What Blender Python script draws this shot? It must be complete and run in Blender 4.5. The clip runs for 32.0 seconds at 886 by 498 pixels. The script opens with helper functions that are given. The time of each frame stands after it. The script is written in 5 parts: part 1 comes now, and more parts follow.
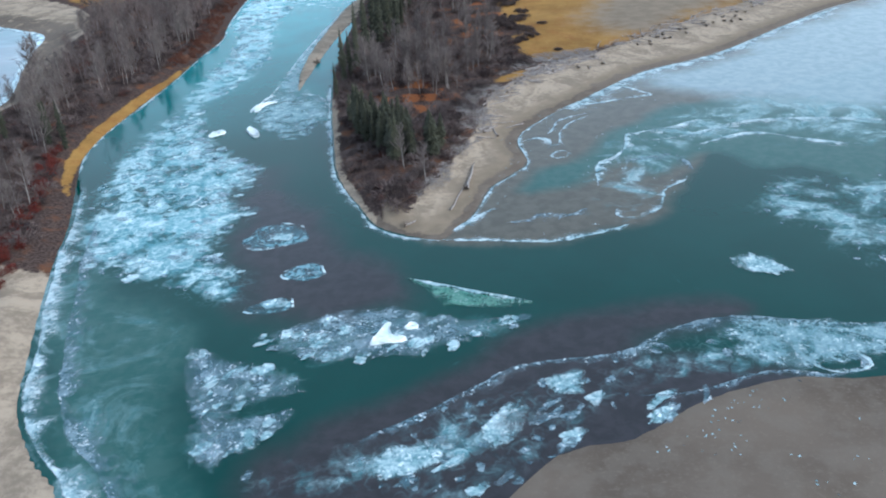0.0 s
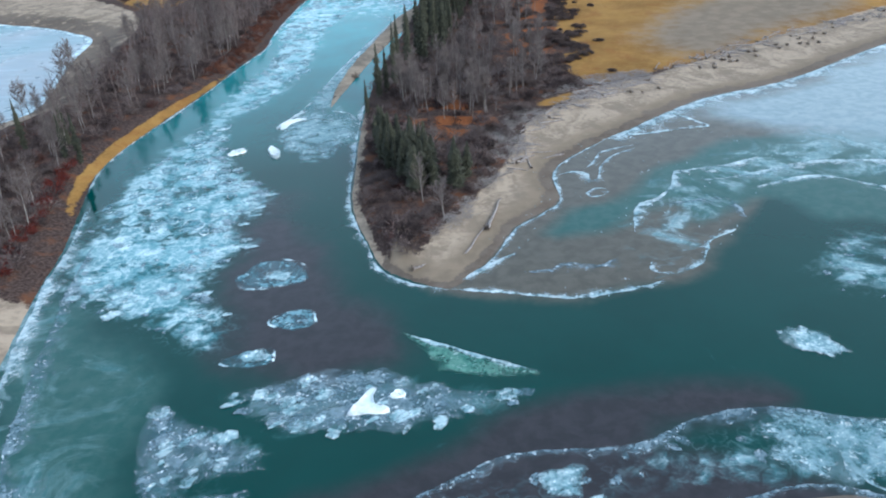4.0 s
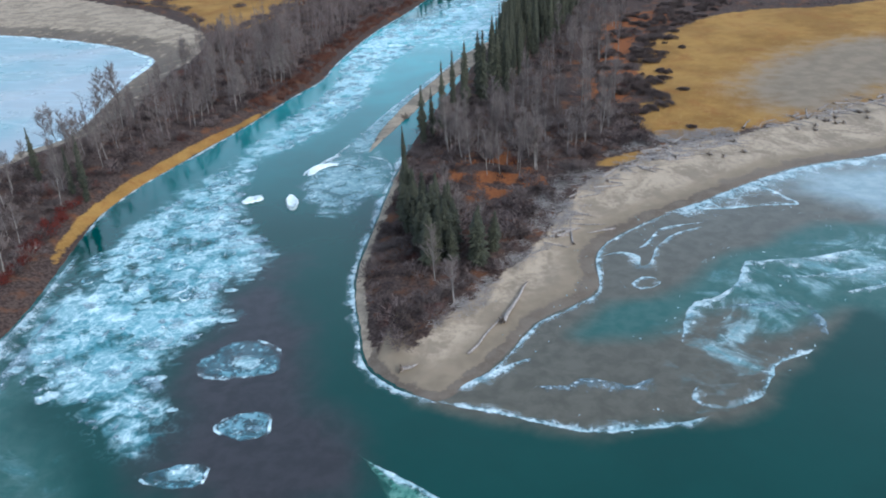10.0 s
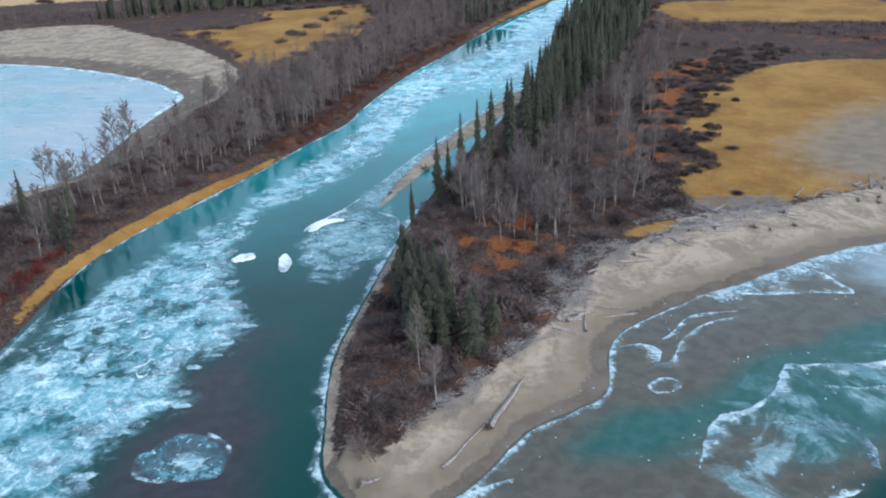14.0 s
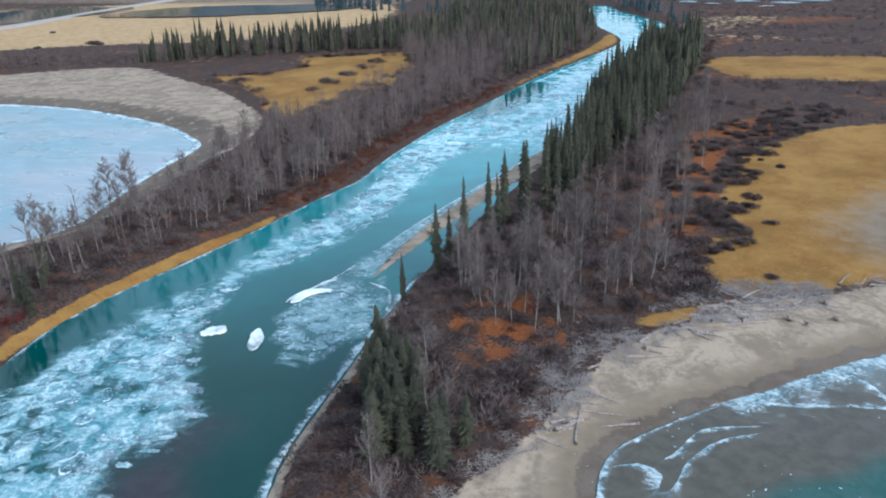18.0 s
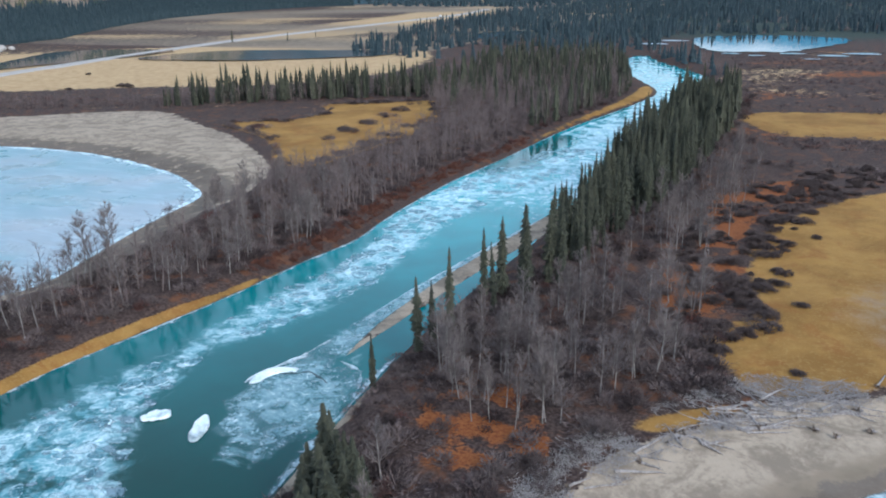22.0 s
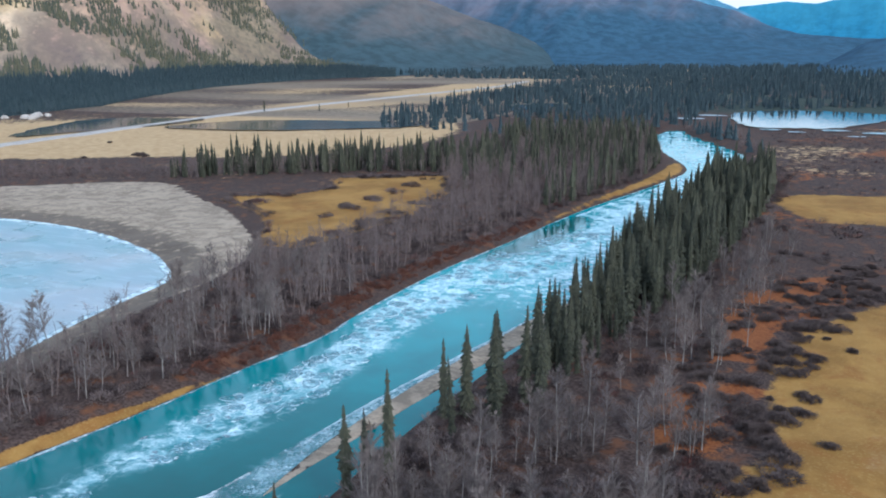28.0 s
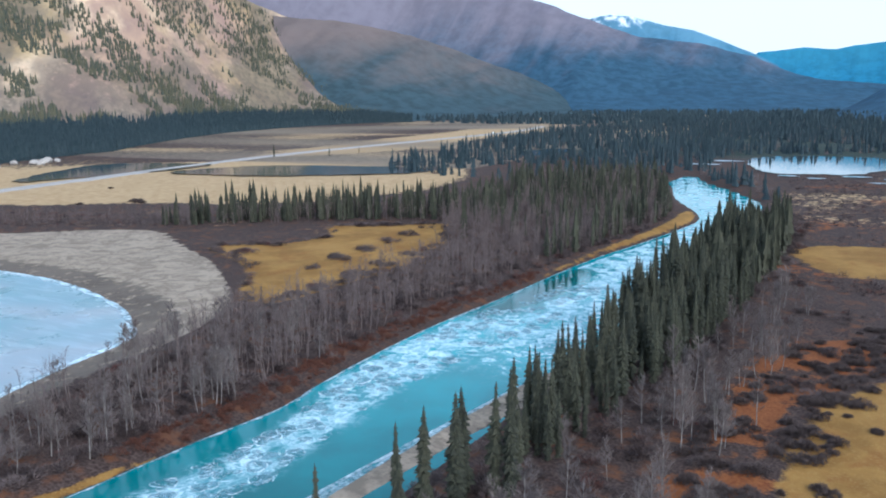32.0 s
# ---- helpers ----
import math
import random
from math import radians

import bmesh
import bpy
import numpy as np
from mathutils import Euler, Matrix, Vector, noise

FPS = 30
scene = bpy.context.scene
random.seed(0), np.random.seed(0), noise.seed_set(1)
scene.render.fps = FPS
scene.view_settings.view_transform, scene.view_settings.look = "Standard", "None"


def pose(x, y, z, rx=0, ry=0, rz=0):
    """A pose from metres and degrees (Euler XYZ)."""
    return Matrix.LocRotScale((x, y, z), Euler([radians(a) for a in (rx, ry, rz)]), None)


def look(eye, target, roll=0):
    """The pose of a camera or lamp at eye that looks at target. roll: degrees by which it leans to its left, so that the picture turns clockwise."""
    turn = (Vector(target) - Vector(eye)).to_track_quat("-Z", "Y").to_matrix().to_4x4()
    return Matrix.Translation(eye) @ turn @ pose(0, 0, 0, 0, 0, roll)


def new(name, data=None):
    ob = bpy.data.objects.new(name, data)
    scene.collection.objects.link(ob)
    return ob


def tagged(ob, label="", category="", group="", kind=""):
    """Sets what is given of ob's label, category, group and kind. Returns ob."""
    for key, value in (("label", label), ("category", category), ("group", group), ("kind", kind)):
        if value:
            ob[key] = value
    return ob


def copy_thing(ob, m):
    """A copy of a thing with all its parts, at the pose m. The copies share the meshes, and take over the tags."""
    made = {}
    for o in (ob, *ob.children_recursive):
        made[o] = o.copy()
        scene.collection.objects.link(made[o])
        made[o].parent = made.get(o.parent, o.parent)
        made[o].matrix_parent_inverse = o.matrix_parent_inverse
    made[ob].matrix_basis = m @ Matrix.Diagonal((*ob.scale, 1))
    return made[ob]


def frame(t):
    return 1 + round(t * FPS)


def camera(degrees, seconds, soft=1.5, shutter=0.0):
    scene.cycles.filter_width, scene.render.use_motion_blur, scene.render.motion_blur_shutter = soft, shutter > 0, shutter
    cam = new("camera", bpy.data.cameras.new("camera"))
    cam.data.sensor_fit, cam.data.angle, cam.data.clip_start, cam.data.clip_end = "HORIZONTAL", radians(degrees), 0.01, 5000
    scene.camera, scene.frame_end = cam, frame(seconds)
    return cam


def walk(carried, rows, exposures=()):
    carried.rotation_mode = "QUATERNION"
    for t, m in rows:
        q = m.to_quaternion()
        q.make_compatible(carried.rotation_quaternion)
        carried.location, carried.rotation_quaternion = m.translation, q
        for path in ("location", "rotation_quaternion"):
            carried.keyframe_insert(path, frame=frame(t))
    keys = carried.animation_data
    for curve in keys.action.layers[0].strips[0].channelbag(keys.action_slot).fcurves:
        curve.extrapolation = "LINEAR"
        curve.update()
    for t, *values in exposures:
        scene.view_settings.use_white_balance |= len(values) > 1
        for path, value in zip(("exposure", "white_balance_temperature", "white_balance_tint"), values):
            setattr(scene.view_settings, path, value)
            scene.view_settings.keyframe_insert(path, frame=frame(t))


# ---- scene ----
# A river bend with drifting ice in a wooded valley, seen from a drone about 75 m up.


def at(x, y, z, yaw, pitch, roll):
    """A camera pose from its place, heading, tilt and lean."""
    return pose(x, y, z, 0, 0, yaw) @ pose(0, 0, 0, 90 + pitch) @ pose(0, 0, 0, 0, 0, roll)


cam = camera(56.160, 32.0, soft=2.0)
PATH = [
    (0, at(0.00, 0.00, 80.00, 0.000, -28.776, -3.534)),
    (1, at(3.21, 4.95, 79.84, 1.364, -28.664, -3.557)),
    (2, at(6.24, 9.66, 79.60, 2.738, -28.570, -3.604)),
    (3, at(9.02, 14.41, 79.26, 4.196, -28.431, -3.593)),
    (3.5, at(10.37, 16.85, 79.06, 4.898, -28.371, -3.559)),
    (5.5, at(15.35, 27.13, 78.12, 7.509, -28.176, -3.386)),
    (6, at(16.54, 29.68, 77.90, 8.164, -28.108, -3.342)),
    (7, at(18.83, 34.83, 77.50, 9.483, -27.905, -3.264)),
    (8, at(20.95, 40.14, 77.12, 10.775, -27.502, -3.200)),
    (9, at(23.08, 45.57, 76.67, 12.036, -27.025, -3.076)),
    (10, at(24.92, 51.26, 76.20, 13.286, -26.533, -2.946)),
    (11, at(26.64, 56.98, 75.81, 14.464, -25.989, -2.776)),
    (12, at(28.22, 62.67, 75.49, 15.554, -25.430, -2.638)),
    (13, at(29.79, 68.56, 75.26, 16.622, -24.837, -2.487)),
    (14, at(31.38, 74.47, 75.09, 17.665, -24.179, -2.343)),
    (14.5, at(32.20, 77.39, 75.00, 18.190, -23.812, -2.276)),
    (16.5, at(35.60, 88.81, 74.50, 20.285, -22.272, -2.009)),
    (17, at(36.34, 91.66, 74.38, 20.769, -21.869, -1.928)),
    (18, at(37.66, 97.46, 74.17, 21.661, -21.092, -1.747)),
    (19, at(38.79, 103.43, 73.97, 22.560, -20.345, -1.545)),
    (20, at(39.76, 109.45, 73.80, 23.371, -19.593, -1.375)),
    (21, at(40.63, 115.37, 73.64, 24.058, -18.838, -1.229)),
    (22, at(41.36, 121.24, 73.52, 24.685, -18.049, -1.098)),
    (23, at(42.08, 126.93, 73.43, 25.246, -17.249, -0.948)),
    (24, at(42.73, 132.68, 73.44, 25.757, -16.481, -0.796)),
    (25, at(43.17, 138.46, 73.42, 26.246, -15.688, -0.733)),
    (25.5, at(43.40, 141.35, 73.39, 26.489, -15.297, -0.707)),
    (27.5, at(44.29, 153.17, 73.10, 27.455, -13.750, -0.633)),
    (28, at(44.43, 156.17, 72.98, 27.659, -13.363, -0.648)),
    (29, at(44.61, 162.23, 72.70, 28.042, -12.607, -0.703)),
    (30, at(44.63, 168.39, 72.45, 28.375, -11.864, -0.732)),
    (31, at(44.53, 174.48, 72.26, 28.700, -11.083, -0.712)),
    (32, at(44.38, 180.43, 72.04, 29.017, -10.316, -0.712)),
]
walk(cam, PATH, [(0, 1.02, 5480, 6), (16, 1.0, 5480, 7), (32, 0.99, 5320, 8)])

# ---------------------------------------------------------------- light
world = bpy.data.worlds.new("sky")
scene.world = world
world.use_nodes = True
wn = world.node_tree
sky = wn.nodes.new("ShaderNodeTexSky")
sky.sky_type, sky.sun_disc = "NISHITA", False
sky.sun_elevation, sky.sun_rotation = radians(24), radians(120)
sky.air_density, sky.dust_density, sky.ozone_density = 1.0, 3.5, 1.5
way = wn.nodes.new("ShaderNodeTexCoord").outputs["Generated"]
split, haze, cloud, veil = (wn.nodes.new("ShaderNode" + k) for k in ("SeparateXYZ", "MapRange", "TexNoise", "Mix"))
wn.links.new(way, split.inputs[0])
wn.links.new(split.outputs[2], haze.inputs[0])
haze.inputs[1].default_value, haze.inputs[2].default_value, haze.inputs[3].default_value, haze.inputs[4].default_value = 0.0, 0.7, 0.9, 0.4
cloud.inputs["Scale"].default_value, cloud.inputs["Detail"].default_value = 2.2, 5.0
wn.links.new(way, cloud.inputs["Vector"])
share = wn.nodes.new("ShaderNodeMath")
share.operation = "MULTIPLY_ADD"
wn.links.new(cloud.outputs[0], share.inputs[0])
share.inputs[1].default_value = 0.3
less = wn.nodes.new("ShaderNodeMath")
less.operation = "SUBTRACT"
wn.links.new(haze.outputs[0], less.inputs[0])
less.inputs[1].default_value = 0.15
wn.links.new(less.outputs[0], share.inputs[2])
veil.data_type = "RGBA"
wn.links.new(share.outputs[0], veil.inputs[0])
wn.links.new(sky.outputs[0], veil.inputs[6])
veil.inputs[7].default_value = (3.9, 4.3, 4.5, 1)
wn.links.new(veil.outputs[2], wn.nodes["Background"].inputs[0])
wn.nodes["Background"].inputs[1].default_value = 0.15
sun = new("sun", bpy.data.lights.new("sun", "SUN"))
sun.data.energy, sun.data.angle, sun.data.color = 1.0, radians(14), (1.0, 0.95, 0.88)
sun.matrix_world = look((300, -180, 200), (0, 0, 0))
scene.view_settings.exposure = 0.0

# ---------------------------------------------------------------- material helpers


class Shade:
    """A node material under construction."""

    def __init__(self, name):
        self.mat = bpy.data.materials.new(name)
        self.mat.use_nodes = True
        self.tree = self.mat.node_tree
        self.bsdf = self.tree.nodes["Principled BSDF"]
        self.place = self.tree.nodes.new("ShaderNodeNewGeometry").outputs["Position"]

    def add(self, kind, **inputs):
        node = self.tree.nodes.new(kind)
        for key, value in inputs.items():
            self.put(node.inputs[key], value)
        return node

    def put(self, socket, value):
        if isinstance(value, bpy.types.NodeSocket):
            self.tree.links.new(value, socket)
        elif isinstance(value, tuple) and len(value) == 3 and socket.type == "RGBA":
            socket.default_value = (*value, 1)
        else:
            socket.default_value = value

    def noise(self, scale, detail=4.0, rough=0.55, warp=0.0, at=None):
        node = self.add("ShaderNodeTexNoise", Scale=scale, Detail=detail, Roughness=rough, Distortion=warp)
        self.put(node.inputs["Vector"], at or self.place)
        return node.outputs[0]

    def moved(self, scale, amount, at=None):
        """The place, pushed about by a soft noise."""
        node = self.add("ShaderNodeTexNoise", Scale=scale, Detail=3.0)
        self.put(node.inputs["Vector"], at or self.place)
        push = self.add("ShaderNodeVectorMath")
        push.operation = "MULTIPLY_ADD"
        self.put(push.inputs[0], node.outputs[1])
        push.inputs[1].default_value = (amount,) * 3
        self.put(push.inputs[2], at or self.place)
        return push.outputs[0]

    def stretched(self, x, y, z):
        node = self.add("ShaderNodeMapping")
        self.put(node.inputs["Vector"], self.place)
        node.inputs["Scale"].default_value = (x, y, z)
        return node.outputs[0]

    def sum(self, op, a, b=0.5, c=0.5):
        node = self.add("ShaderNodeMath")
        node.operation = op
        for socket, value in zip(node.inputs, (a, b, c)):
            self.put(socket, value)
        return node.outputs[0]

    def step(self, value, low, high, out_low=0.0, out_high=1.0):
        node = self.add("ShaderNodeMapRange")
        node.interpolation_type = "SMOOTHSTEP"
        for socket, v in zip(node.inputs, (value, low, high, out_low, out_high)):
            self.put(socket, v)
        return node.outputs[0]

    def blend(self, share, a, b):
        node = self.add("ShaderNodeMix")
        node.data_type = "RGBA"
        self.put(node.inputs[0], share)
        self.put(node.inputs[6], a)
        self.put(node.inputs[7], b)
        return node.outputs[2]

    def layer(self, name):
        """A soft mask laid on the mesh's points."""
        node = self.add("ShaderNodeAttribute")
        node.attribute_name = name
        return node.outputs["Fac"]

    def chance(self):
        return self.add("ShaderNodeObjectInfo").outputs["Random"]

    def island(self):
        return self.tree.nodes.new("ShaderNodeNewGeometry").outputs["Random Per Island"]

    def bump(self, height, strength, distance):
        node = self.add("ShaderNodeBump", Strength=strength, Distance=distance)
        self.put(node.inputs["Height"], height)
        self.put(self.bsdf.inputs["Normal"], node.outputs[0])

    def done(self, colour, rough=0.9, gloss=0.3):
        self.put(self.bsdf.inputs["Base Color"], colour)
        self.put(self.bsdf.inputs["Roughness"], rough)
        self.put(self.bsdf.inputs["Specular IOR Level"], gloss)
        return self.mat


def ground_material():
    s = Shade("valley_floor")
    fine, mid, wide = s.noise(1.6, 6), s.noise(0.22, 5), s.noise(0.035, 4)
    speck = s.noise(6.0, 3)
    ragged = s.sum("MULTIPLY_ADD", s.sum("SUBTRACT", mid, 0.5), 0.9, s.sum("MULTIPLY", s.sum("SUBTRACT", fine, 0.5), 0.35))

    def zone(name, low=0.42, high=0.58):
        return s.step(s.sum("ADD", s.layer(name), ragged), low, high)

    litter = s.blend(s.step(fine, 0.35, 0.65), (0.03, 0.019, 0.017), (0.085, 0.058, 0.047))
    litter = s.blend(s.step(mid, 0.5, 0.72), litter, (0.12, 0.052, 0.026))
    canopy = s.blend(s.step(fine, 0.4, 0.6), (0.018, 0.03, 0.026), (0.05, 0.06, 0.045))
    heath = s.blend(s.step(fine, 0.3, 0.7), (0.14, 0.042, 0.016), (0.24, 0.09, 0.029))
    gold = s.blend(s.step(s.sum("MULTIPLY_ADD", mid, 0.3, s.sum("MULTIPLY", wide, 0.7)), 0.38, 0.62), (0.205, 0.106, 0.026), (0.315, 0.174, 0.047))
    gold = s.blend(s.step(s.noise(0.09, 5, 0.65, 0.6), 0.5, 0.66, 0, 0.55), gold, (0.21, 0.085, 0.02))
    gold = s.blend(s.step(fine, 0.5, 0.7, 0, 0.4), gold, (0.36, 0.235, 0.09))
    gold = s.blend(s.step(speck, 0.55, 0.75, 0, 0.4), gold, (0.15, 0.075, 0.022))
    straw = s.blend(s.step(mid, 0.35, 0.65), (0.38, 0.25, 0.125), (0.48, 0.335, 0.18))
    mud = s.blend(s.step(wide, 0.35, 0.65), (0.1, 0.078, 0.06), (0.155, 0.122, 0.095))
    mud = s.blend(s.step(mid, 0.42, 0.62, 0, 0.5), mud, (0.17, 0.14, 0.112))
    mud = s.blend(s.step(fine, 0.5, 0.75, 0, 0.6), mud, (0.18, 0.145, 0.115))
    streak = s.sum("ADD", s.sum("MULTIPLY", s.noise(0.11, 6, 0.62, 1.2), 0.65), s.sum("MULTIPLY", s.noise(0.8, 5, 0.65), 0.35))
    sand = s.blend(s.step(streak, 0.4, 0.6), (0.215, 0.17, 0.126), (0.375, 0.298, 0.22))
    sand = s.blend(s.step(speck, 0.62, 0.72, 0, 0.7), sand, (0.12, 0.09, 0.07))
    colour = s.blend(zone("canopy"), litter, canopy)
    colour = s.blend(zone("heath"), colour, heath)
    colour = s.blend(zone("straw"), colour, straw)
    colour = s.blend(s.step(s.sum("MULTIPLY_ADD", ragged, 0.6, s.layer("gold")), 0.42, 0.58), colour, gold)
    colour = s.blend(zone("sand"), colour, sand)
    silt = s.blend(s.step(mid, 0.35, 0.65), (0.185, 0.145, 0.103), (0.235, 0.182, 0.13))
    colour = s.blend(s.step(s.sum("MULTIPLY_ADD", ragged, 0.8, s.layer("silt")), 0.2, 0.8), colour, silt)
    colour = s.blend(zone("mud"), colour, mud)
    s.bump(s.sum("ADD", fine, s.sum("MULTIPLY", mid, 0.8)), 0.25, 0.18)
    return s.done(colour, 0.95, 0.15)


def water_material():
    """Teal water over shoals, with a skin of broken ice where it is laid on."""
    s = Shade("river_water")
    swirl = s.moved(0.12, 5.0)
    wide, mid, fine = s.noise(0.05, 4, at=swirl), s.noise(0.35, 6, 0.62, at=swirl), s.noise(1.6, 5, 0.6, at=swirl)
    deep = s.blend(s.step(wide, 0.3, 0.7), (0.002, 0.037, 0.031), (0.003, 0.044, 0.037))
    shoal = s.blend(s.step(mid, 0.35, 0.65), (0.028, 0.027, 0.03), (0.038, 0.036, 0.04))
    flat = s.blend(s.step(mid, 0.35, 0.65), (0.074, 0.068, 0.052), (0.1, 0.092, 0.072))
    jade = s.blend(s.step(mid, 0.35, 0.65), (0.022, 0.082, 0.072), (0.04, 0.1, 0.088))
    soft = s.sum("MULTIPLY", s.sum("SUBTRACT", wide, 0.5), 0.9)
    # paler cyan that takes over from the dark teal upstream
    pale_upstream = s.blend(s.step(wide, 0.3, 0.7), (0.003, 0.215, 0.245), (0.009, 0.3, 0.335))
    deep = s.blend(s.layer("pale_upstream"), deep, pale_upstream)
    colour = s.blend(s.step(s.sum("ADD", s.layer("shoal"), soft), 0.25, 0.75), deep, shoal)
    colour = s.blend(s.step(s.sum("ADD", s.layer("flat"), soft), 0.3, 0.7), colour, flat)
    colour = s.blend(s.step(s.sum("ADD", s.layer("jade"), soft), 0.25, 0.8), colour, jade)
    # smooth ice whose pale colour includes the sky mirrored in it
    sheet_ice_sheen = s.blend(s.step(mid, 0.35, 0.65), (0.24, 0.33, 0.36), (0.32, 0.41, 0.44))
    colour = s.blend(s.step(s.sum("ADD", s.layer("veil"), soft), 0.25, 0.85, 0.0, 0.8), colour, sheet_ice_sheen)
    # pans of slush with bright rims, crowded together where the ice is thick
    drawn = s.moved(0.15, 5.0, s.stretched(0.8, 0.85, 1))
    blob, crumple = s.noise(0.12, 3, 0.5, at=drawn), s.noise(0.3, 6, 0.6, 0.6, at=drawn)

    def pans(scale, shift):
        node = s.add("ShaderNodeTexVoronoi", Scale=scale, Randomness=1.0)
        s.put(node.inputs["Vector"], s.moved(shift, 0.7 / scale))
        far, own = node.outputs["Distance"], s.add("ShaderNodeSeparateColor", Color=node.outputs["Color"]).outputs[0]
        edge = s.sum("MULTIPLY_ADD", own, 0.2, 0.34)
        off = s.sum("SUBTRACT", far, edge)
        rim = s.sum("MULTIPLY", s.step(off, -0.16, -0.02), s.step(off, 0.0, 0.09, 1.0, 0.0))
        return s.step(off, -0.02, 0.05, 1.0, 0.0), rim, own

    disc, rim, own = pans(0.17, 0.35)
    disc_small, rim_small, own_small = pans(0.42, 0.9)
    chunk = s.layer("chunk")
    body = s.sum("MULTIPLY_ADD", s.sum("SUBTRACT", blob, 0.5), 1.35, s.sum("MULTIPLY", s.sum("SUBTRACT", crumple, 0.5), 1.1))
    body = s.sum("ADD", body, s.sum("MULTIPLY", s.sum("SUBTRACT", disc, 0.5), 0.16))
    # thin veils curl and fade where the ice is not packed
    curl = s.noise(0.055, 7, 0.6, 2.2, at=s.moved(0.05, 9.0))
    veils = s.sum("MULTIPLY_ADD", s.sum("SUBTRACT", curl, 0.5), 2.0, s.sum("MULTIPLY", s.sum("SUBTRACT", crumple, 0.5), 0.5))
    body = s.sum("ADD", s.layer("ice"), s.sum("MULTIPLY_ADD", s.sum("SUBTRACT", body, veils), chunk, veils))
    skin = s.step(body, 0.33, s.sum("MULTIPLY_ADD", chunk, -0.3, 0.98))
    thick = s.step(body, 0.52, 1.1)

    def veins(scale, detail, width, warp):
        n = s.noise(scale, detail, 0.6, warp, at=drawn)
        return s.step(s.sum("ABSOLUTE", s.sum("SUBTRACT", n, 0.5)), width * 0.2, width, 1.0, 0.0)

    # crumpled ridges of slush pressed up between the pans
    lit = s.step(s.noise(0.14, 4, 0.6, at=drawn), 0.4, 0.6, 0.25, 1.0)
    vein = s.sum("MAXIMUM", veins(0.19, 4, 0.042, 0.8), s.sum("MULTIPLY", veins(0.42, 4, 0.05, 0.5), 0.6))
    vein = s.sum("MULTIPLY", s.sum("MULTIPLY", vein, lit), s.step(body, 0.4, 0.62))
    hem = s.step(s.sum("SUBTRACT", 1.0, s.sum("ABSOLUTE", s.sum("MULTIPLY_ADD", curl, 6.0, -3.2))), 0.55, 0.98)
    lines = s.sum("MAXIMUM", rim, s.sum("MULTIPLY", rim_small, 0.8))
    lines = s.sum("MULTIPLY", lines, s.sum("MULTIPLY", s.step(mid, 0.36, 0.6), s.sum("MULTIPLY", chunk, s.sum("MULTIPLY_ADD", s.layer("pale_upstream"), 0.7, 0.4))))
    lines = s.sum("MULTIPLY", lines, s.step(s.layer("ice"), 0.2, 0.5))
    white = s.sum("ADD", s.sum("MULTIPLY", thick, s.sum("MULTIPLY_ADD", s.layer("pale_upstream"), 0.02, 0.27)), s.sum("MULTIPLY", vein, s.sum("MULTIPLY_ADD", chunk, 0.4, 0.22)))
    white = s.sum("ADD", white, s.sum("MULTIPLY", hem, s.sum("MULTIPLY_ADD", chunk, -0.4, 0.4)))
    # sparkle on thick ice, put into the colour as small white spots
    glint = s.sum("MULTIPLY", s.step(s.noise(0.8, 3, 0.5, 1.5), 0.57, 0.68), s.step(body, 0.5, 0.8, 0.0, 0.45))
    white = s.sum("MINIMUM", s.sum("ADD", s.sum("ADD", white, glint), lines), 1.0)
    low = s.blend(chunk, (0.06, 0.17, 0.185), s.blend(own, (0.04, 0.2, 0.24), (0.1, 0.3, 0.35)))
    low = s.blend(s.sum("MULTIPLY", s.layer("pale_upstream"), 0.6), low, (0.17, 0.43, 0.49))
    ice = s.blend(white, low, (0.66, 0.82, 0.87))
    colour = s.blend(s.sum("MULTIPLY", s.sum("MAXIMUM", skin, lines), 0.92), colour, ice)
    ripple = s.noise(0.9, 3, at=s.stretched(1, 1, 1))
    s.bump(s.sum("ADD", s.sum("MULTIPLY", ripple, 0.12), s.sum("MULTIPLY", s.sum("MULTIPLY", skin, white), 1.0)), 0.35, 0.2)
    return s.done(colour, s.blend(skin, (0.06, 0.06, 0.06), (0.42, 0.42, 0.42)), 0.2)


def lake_material():
    s = Shade("lake_ice")
    ripple = s.noise(0.16, 5, 0.6, 0.8, at=s.moved(0.02, 14.0, s.stretched(0.35, 1.9, 1)))
    wide, mid = s.noise(0.011, 3), s.noise(0.05, 5, 0.6)
    colour = s.blend(s.step(wide, 0.4, 0.6), (0.14, 0.3, 0.34), (0.3, 0.345, 0.375))
    colour = s.blend(s.step(mid, 0.42, 0.64, 0, 0.5), colour, (0.32, 0.4, 0.45))
    colour = s.blend(s.step(ripple, 0.5, 0.62, 0, 0.4), colour, (0.42, 0.53, 0.58))
    s.bump(ripple, 0.3, 0.4)
    return s.done(colour, s.step(mid, 0.35, 0.65, 0.22, 0.42), 0.35)


def pond_material():
    s = Shade("pond_water")
    mid = s.noise(0.05, 3)
    s.bump(s.noise(0.8, 2), 0.08, 0.1)
    return s.done(s.blend(mid, (0.02, 0.04, 0.045), (0.05, 0.07, 0.075)), 0.05, 0.5)


